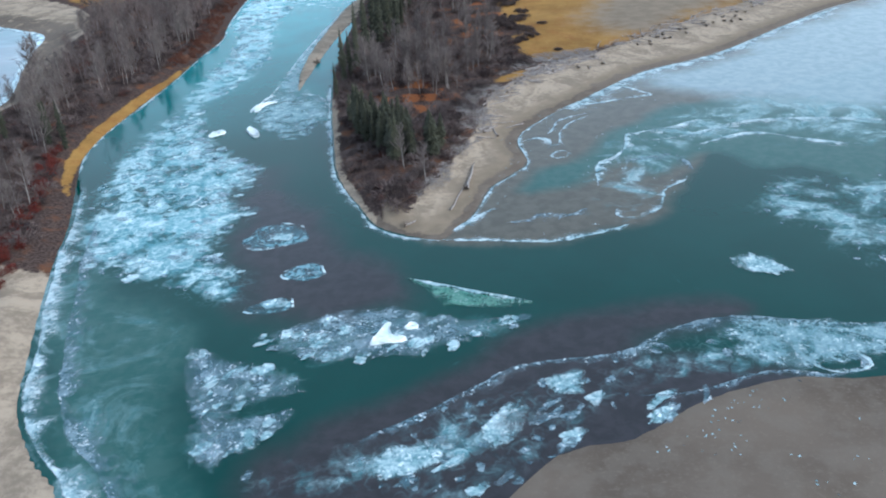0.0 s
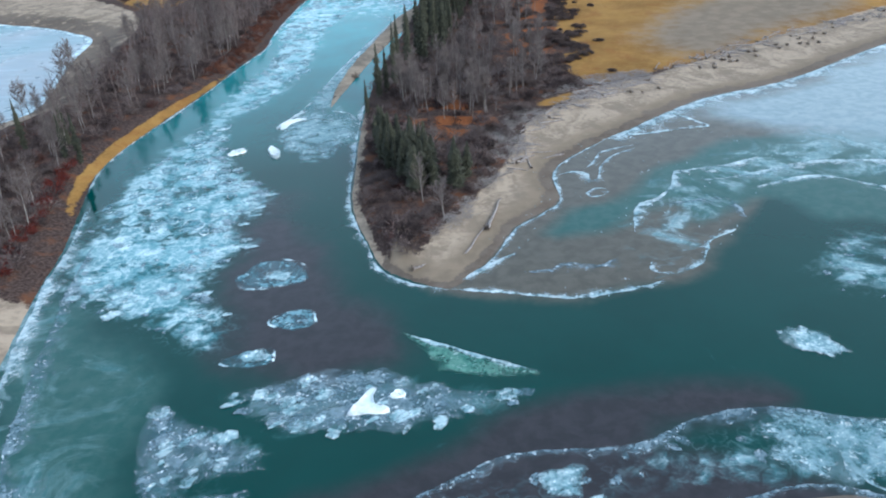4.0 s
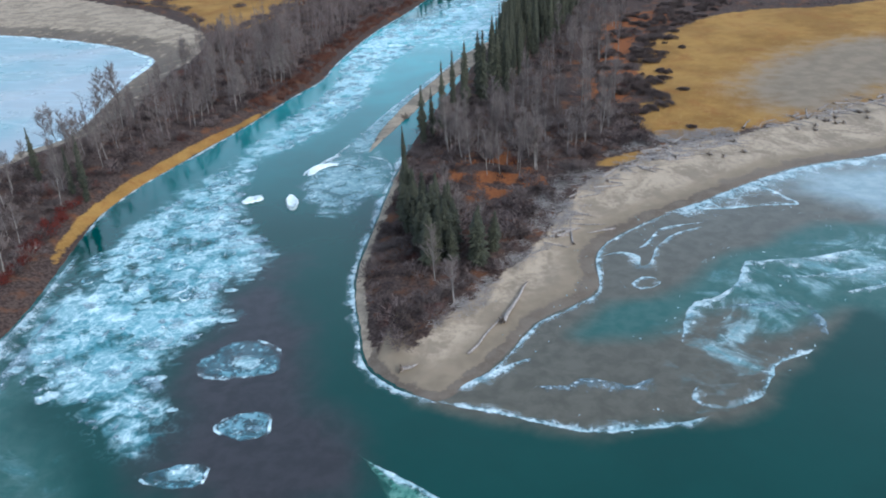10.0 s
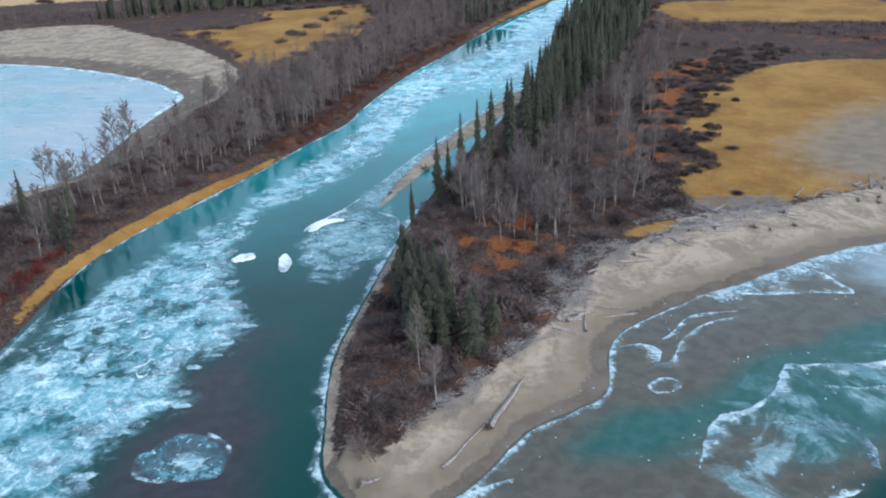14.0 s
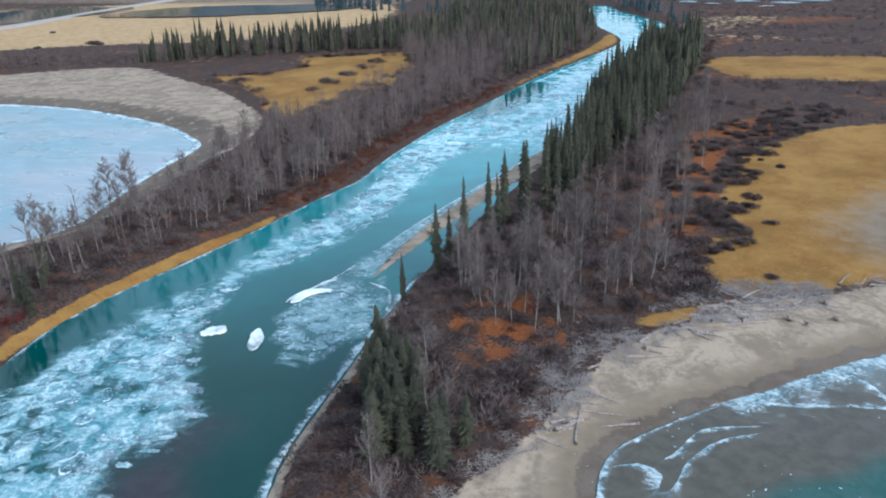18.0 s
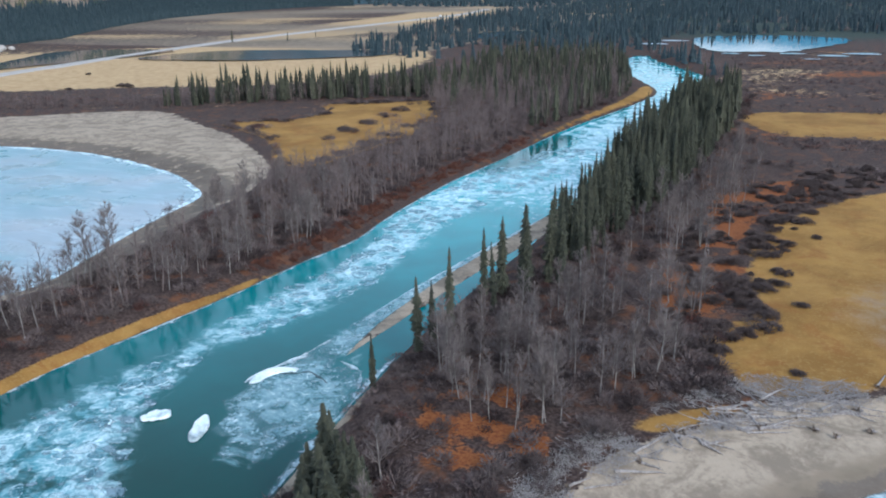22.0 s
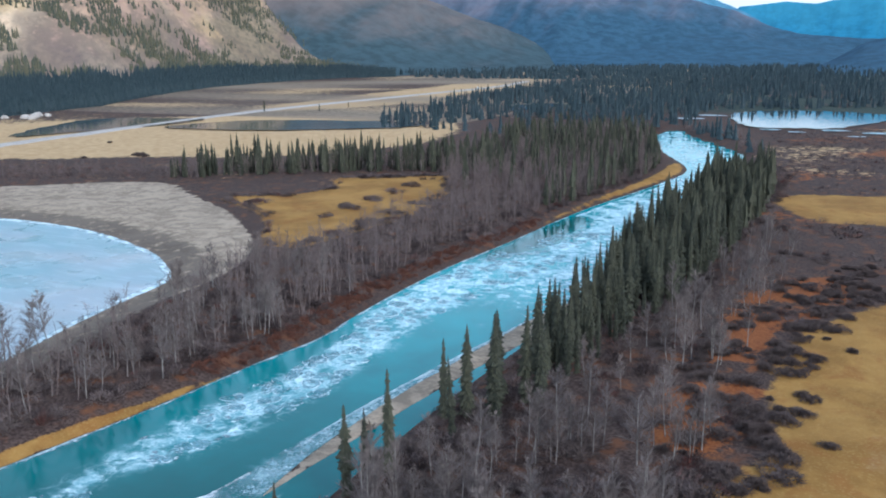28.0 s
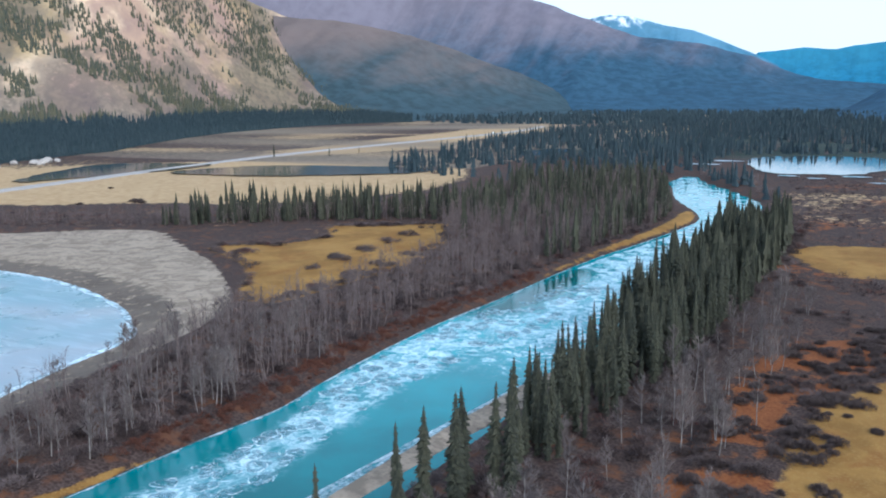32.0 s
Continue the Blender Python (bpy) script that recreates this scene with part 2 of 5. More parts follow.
def ice_material(name, dark, light, solid=0.9, specks=0.6):
    """Mottled, see-through ice with sparkle painted on as bright specks, that thins out towards its edges."""
    s = Shade(name)
    bent = s.moved(0.35, 2.2)
    mid, fine, grit = s.noise(0.4, 5, 0.6, at=bent), s.noise(1.5, 5, 0.62, at=bent), s.noise(0.9, 3, 0.5, 1.5)
    both = s.sum("ADD", s.sum("MULTIPLY", mid, 0.6), s.sum("MULTIPLY", fine, 0.4))
    s.bump(both, 0.5, 0.15)
    cover = s.step(s.sum("ADD", s.layer("core"), s.sum("MULTIPLY", s.sum("SUBTRACT", both, 0.5), 2.4)), 0.1, 1.0)
    cover = s.sum("MULTIPLY", cover, s.step(s.noise(0.16, 4, 0.55, 0.8), 0.3, 0.55, 0.35, 1.0))
    bright = s.sum("MULTIPLY", s.step(grit, 0.56, 0.68), s.sum("MULTIPLY", s.step(fine, 0.4, 0.6), specks))
    s.put(s.bsdf.inputs["Alpha"], s.sum("MULTIPLY", cover, s.sum("MULTIPLY_ADD", bright, 0.3, solid)))
    colour = s.blend(s.step(both, 0.4, 0.64), dark, light)
    return s.done(s.blend(bright, colour, (0.85, 0.9, 0.92)), 0.4, 0.4)


def needle_material(name, dark, light, tips):
    s = Shade(name)
    pick = s.sum("MULTIPLY_ADD", s.sum("FRACT", s.sum("ADD", s.chance(), s.layer("core"))), 0.65, s.sum("MULTIPLY", s.island(), 0.35))
    tone = s.blend(s.step(pick, 0.0, 1.0), dark, light)
    return s.done(s.blend(s.step(s.noise(1.2, 3), 0.35, 0.7, 0, 0.6), tone, tips), 0.75, 0.2)


def bark_material(name, dark, light):
    s = Shade(name)
    pick = s.sum("MULTIPLY_ADD", s.sum("FRACT", s.sum("ADD", s.chance(), s.layer("core"))), 0.65, s.sum("MULTIPLY", s.island(), 0.35))
    tone = s.blend(s.step(s.noise(2.5, 4, at=s.stretched(1, 1, 0.3)), 0.35, 0.65), dark, light)
    return s.done(s.blend(s.sum("MULTIPLY", pick, 0.5), tone, light), 0.9, 0.15)


def twig_material():
    s = Shade("willow_twigs")
    pick = s.sum("MULTIPLY_ADD", s.sum("FRACT", s.sum("ADD", s.chance(), s.layer("core"))), 0.65, s.sum("MULTIPLY", s.island(), 0.35))
    tone = s.blend(s.step(pick, 0.1, 0.9), (0.032, 0.022, 0.022), (0.155, 0.12, 0.114))
    clump = s.noise(0.22, 3, 0.6)
    tone = s.blend(s.step(clump, 0.36, 0.5, 0.65, 0.0), tone, (0.022, 0.015, 0.014))
    tone = s.blend(s.step(clump, 0.5, 0.66, 0.0, 0.4), tone, (0.15, 0.118, 0.106))
    patch = s.noise(0.07, 3)
    tone = s.blend(s.step(patch, 0.5, 0.64, 0, 0.6), tone, (0.125, 0.1, 0.093))
    return s.done(s.blend(s.step(s.noise(0.13, 2), 0.6, 0.7, 0, 0.6), tone, (0.11, 0.03, 0.018)), 0.9, 0.15)


def slope_material():
    """Dry grass and rock, sunlight put into its warm tones, with conifers thinning out uphill."""
    s = Shade("mountain_side")
    # drawn out along the fall of the slope
    turned = s.add("ShaderNodeMapping", Vector=s.place)
    turned.inputs["Rotation"].default_value = (0, 0, radians(-45))
    fall = s.add("ShaderNodeMapping", Vector=turned.outputs[0])
    fall.inputs["Scale"].default_value = (1, 0.3, 0.6)
    at = fall.outputs[0]
    wide, mid, fine = s.noise(0.0036, 4, 0.55, at=at), s.noise(0.014, 5, 0.6, at=at), s.noise(0.07, 5, 0.65, at=at)
    dry = s.blend(s.step(mid, 0.3, 0.7), (0.33, 0.215, 0.17), (0.52, 0.345, 0.225))
    # pale and yellow patches where sunshine is painted onto the dry slope
    dry = s.blend(s.step(s.noise(0.0055, 4, at=at), 0.46, 0.62), dry, s.blend(s.step(fine, 0.4, 0.6), (0.5, 0.355, 0.23), (0.78, 0.57, 0.37)))
    dry = s.blend(s.step(s.noise(0.004, 4, 0.6, at=at), 0.46, 0.6, 0, 0.6), dry, s.blend(fine, (0.28, 0.2, 0.09), (0.5, 0.36, 0.15)))
    wood = s.blend(s.step(fine, 0.35, 0.65), (0.045, 0.052, 0.055), (0.13, 0.105, 0.085))
    height = s.add("ShaderNodeSeparateXYZ", Vector=s.place).outputs[2]
    cover = s.sum("ADD", wide, s.sum("MULTIPLY_ADD", s.sum("SUBTRACT", mid, 0.5), 0.5, s.sum("MULTIPLY", s.sum("SUBTRACT", fine, 0.5), 0.5)))
    cover = s.sum("SUBTRACT", cover, s.step(height, 20.0, 240.0, -0.24, 0.0))
    colour = s.blend(s.step(cover, 0.43, 0.64, 0, 0.7), dry, wood)
    s.bump(s.sum("ADD", mid, s.sum("MULTIPLY", fine, 0.6)), 0.5, 6.0)
    return s.done(colour, 0.95, 0.1)


def ridge_material(name, wood, bare, line, snow=None):
    """Woods below, bare slopes above the tree line, scored by gullies; snow above that where there is any."""
    s = Shade(name)
    mid, fine = s.noise(0.0022, 5, 0.55), s.noise(0.022, 5, 0.6)
    gully = s.noise(0.01, 4, 0.55, 0.4, at=s.stretched(1.0, 0.16, 0.16))
    height = s.add("ShaderNodeSeparateXYZ", Vector=s.place).outputs[2]
    up = s.sum("ADD", height, s.sum("MULTIPLY_ADD", s.sum("SUBTRACT", mid, 0.5), 420.0, s.sum("MULTIPLY", s.sum("SUBTRACT", gully, 0.5), 260.0)))
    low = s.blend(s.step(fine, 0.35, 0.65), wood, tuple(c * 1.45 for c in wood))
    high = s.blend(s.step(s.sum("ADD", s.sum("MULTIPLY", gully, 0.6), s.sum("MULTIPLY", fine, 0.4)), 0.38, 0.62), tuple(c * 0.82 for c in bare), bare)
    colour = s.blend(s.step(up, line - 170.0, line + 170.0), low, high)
    if snow:
        colour = s.blend(s.step(s.sum("MULTIPLY_ADD", s.sum("SUBTRACT", fine, 0.5), 260.0, height), snow, snow + 60.0), colour, (0.75, 0.8, 0.85))
    s.bump(gully, 0.3, 20.0)
    return s.done(colour, 0.95, 0.1)


GROUND, WATER, LAKE, POND = ground_material(), water_material(), lake_material(), pond_material()
WHITE_ICE = ice_material("white_ice", (0.17, 0.33, 0.37), (0.56, 0.7, 0.74), 0.85, 0.9)
SNOW_ICE = ice_material("snow_white_ice", (0.6, 0.7, 0.73), (0.85, 0.89, 0.9), 1.0, 0.5)
EDGE_ICE = ice_material("shore_ice", (0.24, 0.4, 0.45), (0.7, 0.8, 0.83), 0.8, 0.6)
RIM_ICE = ice_material("rim_ice", (0.4, 0.58, 0.64), (0.78, 0.88, 0.91), 0.95, 0.5)
PAN_ICE = ice_material("pan_ice", (0.06, 0.2, 0.245), (0.24, 0.43, 0.5), 0.72, 0.8)
JADE_ICE = ice_material("green_ice", (0.03, 0.15, 0.115), (0.14, 0.3, 0.24), 0.9, 0.3)
GRAVEL = bark_material("pale_gravel", (0.28, 0.25, 0.22), (0.45, 0.41, 0.37))
SHEET = ice_material("clear_sheet_ice", (0.11, 0.25, 0.28), (0.36, 0.51, 0.56), 0.75, 0.7)
GREY_ICE = ice_material("grey_ice", (0.08, 0.16, 0.2), (0.3, 0.4, 0.46), 0.62, 0.9)
NEEDLES = needle_material("spruce_needles", (0.015, 0.018, 0.013), (0.054, 0.055, 0.036), (0.066, 0.066, 0.042))
HILL_NEEDLES = needle_material("hill_needles", (0.032, 0.05, 0.052), (0.1, 0.096, 0.062), (0.15, 0.13, 0.065))
# conifer green pushed towards blue: the haze of distance is in the colour
FAR_NEEDLES = needle_material("haze_tinted_needles", (0.012, 0.028, 0.036), (0.032, 0.05, 0.06), (0.048, 0.062, 0.064))
SPRUCE_BARK = bark_material("spruce_bark", (0.06, 0.045, 0.035), (0.14, 0.11, 0.09))
GREY_BARK = bark_material("aspen_twigs", (0.076, 0.06, 0.056), (0.186, 0.156, 0.147))
PALE_BARK = bark_material("aspen_bark", (0.11, 0.095, 0.088), (0.27, 0.245, 0.228))
TWIG = twig_material()
BUSH_TWIG = bark_material("bush_twigs", (0.035, 0.024, 0.024), (0.115, 0.088, 0.08))
RUSSET = bark_material("russet_stems", (0.06, 0.026, 0.018), (0.14, 0.06, 0.04))
CRIMSON = bark_material("crimson_stems", (0.06, 0.012, 0.012), (0.15, 0.035, 0.026))
BROWN_BARK = bark_material("alder_bark", (0.075, 0.056, 0.053), (0.18, 0.142, 0.132))
DRIFT = bark_material("weathered_driftwood", (0.14, 0.12, 0.11), (0.33, 0.295, 0.275))
SLOPE = slope_material()

# ---------------------------------------------------------------- plan


def curve(points, closed=True, steps=5):
    """A smooth line through the points of the plan."""
    p = np.array(points, float)
    n, out = len(p), []
    for i in range(n if closed else n - 1):
        if closed:
            a, b, c, d = p[i - 1], p[i], p[(i + 1) % n], p[(i + 2) % n]
        else:
            a, b, c, d = p[max(i - 1, 0)], p[i], p[i + 1], p[min(i + 2, n - 1)]
        for u in np.arange(steps) / steps:
            out.append(0.5 * (2 * b + (c - a) * u + (2 * a - 5 * b + 4 * c - d) * u**2 + (3 * b - a - 3 * c + d) * u**3))
    if not closed:
        out.append(p[-1])
    return np.array(out)


def inside(line, x, y, reach=60.0):
    """Metres inside (plus) or outside (minus) of a closed line, no further than reach."""
    x, y = np.asarray(x, float), np.asarray(y, float)
    flat = np.full(x.size, -reach)
    xs, ys = x.ravel(), y.ravel()
    near = np.flatnonzero((xs > line[:, 0].min() - reach) & (xs < line[:, 0].max() + reach) & (ys > line[:, 1].min() - reach) & (ys < line[:, 1].max() + reach))
    px, py = xs[near], ys[near]
    best, odd = np.full(near.size, reach**2), np.zeros(near.size, bool)
    for (ax, ay), (bx, by) in zip(line, np.roll(line, -1, 0)):
        dx, dy = bx - ax, by - ay
        u = (((px - ax) * dx + (py - ay) * dy) / (dx * dx + dy * dy + 1e-9)).clip(0, 1)
        best = np.minimum(best, (px - ax - u * dx) ** 2 + (py - ay - u * dy) ** 2)
        if dy:
            odd ^= ((ay > py) != (by > py)) & (px < ax + dx * (py - ay) / dy)
    flat[near] = np.where(odd, 1, -1) * np.sqrt(best)
    return flat.reshape(x.shape)


LEFT_BANK = [(-44, 66), (-54, 84), (-60, 91), (-67, 102), (-71, 115), (-76, 134), (-80, 151), (-83, 167), (-90, 192), (-94, 208), (-94, 225),
             (-91, 246), (-87, 272), (-84, 303), (-81, 325), (-83, 345), (-84, 368), (-84, 405), (-80, 450), (-78, 490), (-74, 535),
             (-66, 585), (-60, 630), (-57, 665), (-65, 700), (-95, 770), (-118, 850), (-150, 920)]
RIGHT_BANK = [(-120, 940), (-95, 885), (-65, 828), (-38, 770), (-31, 725), (-34, 690), (-36, 640), (-35, 575), (-33, 495), (-31, 432), (-29, 390),
              (-30, 350), (-32, 304), (-32, 266), (-30, 235), (-27, 207), (-25, 190), (-22, 178), (-18, 168), (-14, 158), (-10, 154), (-5, 151), (0, 149.5)]
EAST_SHORE = [(4, 155), (8, 163), (12, 174), (18, 181), (22, 188), (21, 200), (24, 209), (31, 218), (40, 227), (55, 243), (69, 255),
              (94, 268), (131, 300), (160, 322), (210, 345), (300, 370)]
SOUTH_SHORE = [(300, 130), (180, 112), (110, 104), (65, 98), (52, 99), (37, 95), (25, 88), (15, 86), (7, 79), (0, 70), (-20, 60)]
RIVER = curve(LEFT_BANK + RIGHT_BANK + EAST_SHORE + SOUTH_SHORE)
BAR = curve([(-42.5, 253), (-40, 277), (-37, 305), (-33.5, 330), (-30, 352), (-28, 384), (-31, 386), (-36, 368), (-39, 345), (-42, 318), (-44, 296), (-44, 270)])
LAKE_LINE = curve([(-148, 230), (-145, 246), (-139, 259), (-142, 276), (-150, 303), (-156, 328), (-161, 350), (-176, 363), (-199, 377), (-240, 391),
                   (-282, 397), (-330, 392), (-400, 360), (-420, 280), (-330, 200), (-220, 190)])
LAKE_BEACH = curve([(-150, 200), (-138, 240), (-130, 262), (-134, 290), (-141, 329), (-141, 345), (-146, 365), (-152, 380), (-171, 405), (-215, 442), (-266, 472),
                    (-312, 498), (-350, 484), (-400, 445), (-520, 400), (-520, 180), (-250, 150)])
PENINSULA_SAND = curve([(-14, 157), (-12, 159.5), (-7, 162), (-3, 172), (4, 188), (8, 199), (11, 207), (12, 215), (14, 224), (18, 236), (24, 244), (32, 253), (38, 262), (50, 268), (67, 281), (106, 314), (200, 380), (300, 410),
                        (300, 350), (160, 320), (94, 266), (55, 241), (31, 215), (26, 200), (25, 188), (18, 178), (8, 160), (0, 147), (-10, 152)])
FOREST_LEFT_GOLD = curve([(-88, 182), (-91, 192), (-93.5, 208), (-93.5, 225), (-91, 246), (-87, 272), (-85, 292), (-87.5, 284), (-89.5, 272), (-94.8, 246), (-97.4, 225), (-97, 207), (-94, 194), (-90, 183)])
BANK_GOLD_FAR = curve([(-79, 480), (-74.5, 535), (-66.5, 585), (-58, 660), (-66, 700), (-72, 690), (-70, 650), (-73, 590), (-79, 535), (-81, 490)])
MEADOW_LEFT = curve([(-247, 473), (-198, 443), (-169, 409), (-155, 397), (-143, 402), (-140, 438), (-132, 482), (-146, 500), (-148, 530), (-160, 560), (-178, 586), (-200, 573), (-232, 552), (-216, 525), (-222, 495)])
MEADOW_RIGHT = curve([(25, 284), (33, 270), (42, 266), (68, 283), (110, 312), (200, 375), (320, 420), (320, 520), (180, 480), (110, 445), (75, 437), (44, 402), (30, 361), (30, 327), (34, 306)])
MEADOW_POND = curve([(58, 318), (66, 296), (80, 290), (103, 316), (140, 350), (150, 385), (110, 385), (80, 360)])
MEADOW_FAR = curve([(8, 560), (7, 590), (45, 606), (120, 610), (130, 540), (42, 530), (25, 532)])
FIELD = curve([(-560, 520), (-402, 592), (-328, 624), (-280, 740), (-330, 900), (-470, 960), (-660, 900), (-760, 760), (-700, 620)])

HEATH = curve([(-22, 238), (-14, 226), (-4, 220), (6, 226), (12, 238), (4, 246), (-4, 256), (-14, 250)])
HEATH_EAST = curve([(12, 292), (26, 300), (30, 330), (28, 362), (42, 402), (52, 440), (20, 430), (10, 380), (8, 330)])
HEATH_GOLD = curve([(17, 243), (26, 245.5), (33, 256), (34, 260), (28, 257), (21, 250)])
FIELD_POND = curve([(-590, 768), (-547, 871), (-369, 905), (-360, 850), (-400, 815), (-479, 770)])
FIELD_FAR = curve([(-690, 1000), (-620, 1010), (-560, 1160), (-590, 1400), (-640, 1900), (-820, 2300), (-760, 1500)])


def soft(line, x, y, width=8.0):
    return (0.5 + inside(line, x, y) / width).clip(0, 1)


def grown(start, end, step, far, rate):
    """Even steps from start to end that grow on towards far on both sides."""
    out, here, gap = list(np.arange(start, end, step)), end, step
    while here < far[1]:
        out.append(here)
        gap *= rate
        here += gap
    here, gap = start, step
    while here > far[0]:
        gap *= rate
        here -= gap
        out.insert(0, here)
    return np.array(out)


def sheet(name, verts, faces, material, kind="structure", label="", category="", smooth=True, layers=None):
    """A mesh object from arrays of points and of triangles or quads."""
    verts, faces = np.asarray(verts, np.float32), np.asarray(faces, np.int32)
    mesh = bpy.data.meshes.new(name)
    mesh.vertices.add(len(verts))
    mesh.vertices.foreach_set("co", verts.ravel())
    mesh.loops.add(faces.size)
    mesh.loops.foreach_set("vertex_index", faces.ravel())
    mesh.polygons.add(len(faces))
    mesh.polygons.foreach_set("loop_start", np.arange(0, faces.size, faces.shape[1], dtype=np.int32))
    mesh.polygons.foreach_set("use_smooth", np.full(len(faces), smooth))
    for key, values in (layers or {}).items():
        mesh.attributes.new(key, "FLOAT", "POINT").data.foreach_set("value", np.asarray(values, np.float32).ravel())
    mesh.update(calc_edges=True)
    mesh.materials.append(material)
    return tagged(new(name, mesh), label, category, kind=kind)


def grid_faces(rows, columns):
    a = (np.arange(rows - 1)[:, None] * columns + np.arange(columns - 1)).ravel()
    return np.stack([a, a + 1, a + columns + 1, a + columns], 1)


def waves(x, y, size, seed=0):
    """Soft undulation between -1 and 1, made of crossing waves."""
    r = np.random.RandomState(seed)
    out = 0 * x
    for n in range(7):
        a, k, p = r.uniform(0, math.tau), r.uniform(0.6, 2.2) / size, r.uniform(0, math.tau)
        out = out + np.sin((x * np.cos(a) + y * np.sin(a)) * k * 2 + p)
    return out / 4.0


def land_height(x, y):
    """Height of the valley floor: dry land, banks, and beds under the water."""
    river = np.maximum(inside(RIVER, x, y), -60)
    river = np.where(inside(BAR, x, y) > -8, np.minimum(river, -inside(BAR, x, y)), river)
    wet = np.maximum(river, inside(LAKE_LINE, x, y))
    beach = np.maximum(np.maximum(soft(PENINSULA_SAND, x, y, 10), soft(LAKE_BEACH, x, y, 10)), soft(BAR, x, y, 6))
    beach = np.maximum(beach, ((110 - y) / 20).clip(0, 1))
    dry = -wet
    rise = np.where(dry > 0, np.minimum(0.35 * dry, 1.9 + 0.006 * dry) * (1 - beach) + np.minimum(0.085 * dry, 1.7) * beach, np.maximum(0.25 * dry, -1.5) - 0.02)
    rough = (dry / 10).clip(0, 1)
    return rise + rough * (0.35 * waves(x, y, 22) + 0.12 * waves(x, y, 5, 3)) * (1 - 0.6 * beach)


# the ground, one sheet to the horizon
gx = grown(-175, 110, 1.6, (-7500, 7500), 1.07)
gy = grown(58, 430, 1.6, (-1500, 8000), 1.06)
X, Y = np.meshgrid(gx, gy)
Z = land_height(X, Y)
west = np.minimum(soft(LAKE_BEACH, X, Y, 6), 1)
shore = (inside(RIVER, X, Y) > -60) & (Y < 175) & (X < -55)
layers = {
    "sand": np.maximum.reduce([soft(PENINSULA_SAND, X, Y, 5), west, soft(BAR, X, Y, 5), np.where((X > -32) & (X < -5) & (Y < 245), 0.85 * (1.1 + inside(RIVER, X, Y) / 3.0).clip(0, 1), 0), np.where(X < -30, ((150 - Y + 5 * waves(X, Y, 14, 82)) / 14).clip(0, 0.8), 0)]),
    "mud": np.maximum.reduce([0.8 * soft(FIELD_POND, X, Y, 90), ((X + 56 + 9 * waves(X, Y, 24, 81)) / 22).clip(0, 1) * ((128 - Y) / 6).clip(0, 1), np.where(X > -14, (0.95 + inside(RIVER, X, Y) / (4 + 3.5 * ((Y - 150) / 40).clip(0, 1))).clip(0, 0.85), 0.0) * (Y < 420),
                              (0.5 + (inside(LAKE_LINE, X, Y) + 15) / 22).clip(0, 0.6) * (Y > 255)]),
    "silt": np.maximum(0.95 * soft(MEADOW_POND, X, Y, 34), np.maximum(np.where((X > -12) & (Y < 420), (1.3 + inside(RIVER, X, Y) / 9.0).clip(0, 0.9), 0), soft(LAKE_BEACH, X, Y, 12) * (1.0 + inside(LAKE_LINE, X, Y) / 60).clip(0.0, 0.25))) + np.where((X < -330) & (Y > 900), 0.45 + 0.3 * waves(X * 0.4, Y, 150, 98), 0),
    "gold": np.maximum.reduce([0.95 * soft(FOREST_LEFT_GOLD, X, Y, 3.5), 0.76 * soft(HEATH_GOLD, X, Y, 6), 0.7 * soft(BANK_GOLD_FAR, X, Y, 7), soft(MEADOW_LEFT, X, Y, 12), soft(MEADOW_RIGHT, X, Y, 14), soft(MEADOW_FAR, X, Y, 20)]),
    "straw": np.maximum(soft(FIELD, X, Y, 40), np.maximum(soft(FIELD_FAR, X, Y, 60), np.where((X < -215) & (Y > 470) & (Y <= 640), 0.22 + 0.14 * waves(X * 0.7, Y * 1.3, 30, 99), 0) + np.where((X > -30) & (Y > 610) & (Y < 1000), 0.28 + 0.2 * waves(X * 0.6, Y * 1.4, 60, 33), 0) + np.where((X < -330) & (Y > 620), 0.38 + 0.3 * waves(X * 0.35, Y * 0.8, 90, 33), 0))),
    "heath": np.maximum(np.maximum(soft(HEATH, X, Y, 10) * (0.55 + 0.3 * waves(X, Y, 5, 80)), soft(HEATH_EAST, X, Y, 14) * (0.6 + 0.2 * waves(X, Y, 11, 77))), np.where((inside(RIVER, X, Y) > -9) & (X < -50) & (Y > 150), 0.22, 0.0) + np.where((X > -25) & (X < 30) & (Y > 200) & (Y < 330), 0.12 + 0.26 * waves(X, Y, 8, 79), 0.0) + np.where((X > -20) & (Y > 480) & (Y < 1000), 0.3 + 0.22 * waves(X * 0.7, Y, 40, 92), 0)),
    "canopy": ((Y - 950) / 400).clip(0, 0.75) * ((X + 560 + 0.1 * (Y - 950)) / 120).clip(0, 1),
}
ground = sheet("ground", np.stack([X, Y, Z], -1).reshape(-1, 3), grid_faces(*X.shape), GROUND, label="valley floor of sand, golden grass, heath and leaf litter", category="ground", layers=layers)

# the river
wx, wy = grown(-100, 125, 1.3, (-126, 330), 1.08), grown(58, 420, 1.3, (40, 960), 1.03)
X, Y = np.meshgrid(wx, wy)
ICE_FIELD = curve([(-76, 150), (-80, 167), (-83, 183), (-84, 200), (-83, 218), (-79, 236), (-78, 258), (-77, 284), (-74, 310), (-77, 330), (-81, 350), (-82, 380), (-79, 420), (-73, 455), (-68, 500), (-62, 560),
                   (-44, 560), (-46, 500), (-50, 448), (-54, 400), (-62, 356), (-60, 330), (-58, 300), (-58, 285), (-62, 262), (-69, 250), (-68, 240), (-63, 220), (-54, 205), (-47, 198),
                   (-44, 188), (-46, 176), (-41, 168), (-46, 158), (-45, 148), (-35, 137), (-41, 129), (-58, 138)])
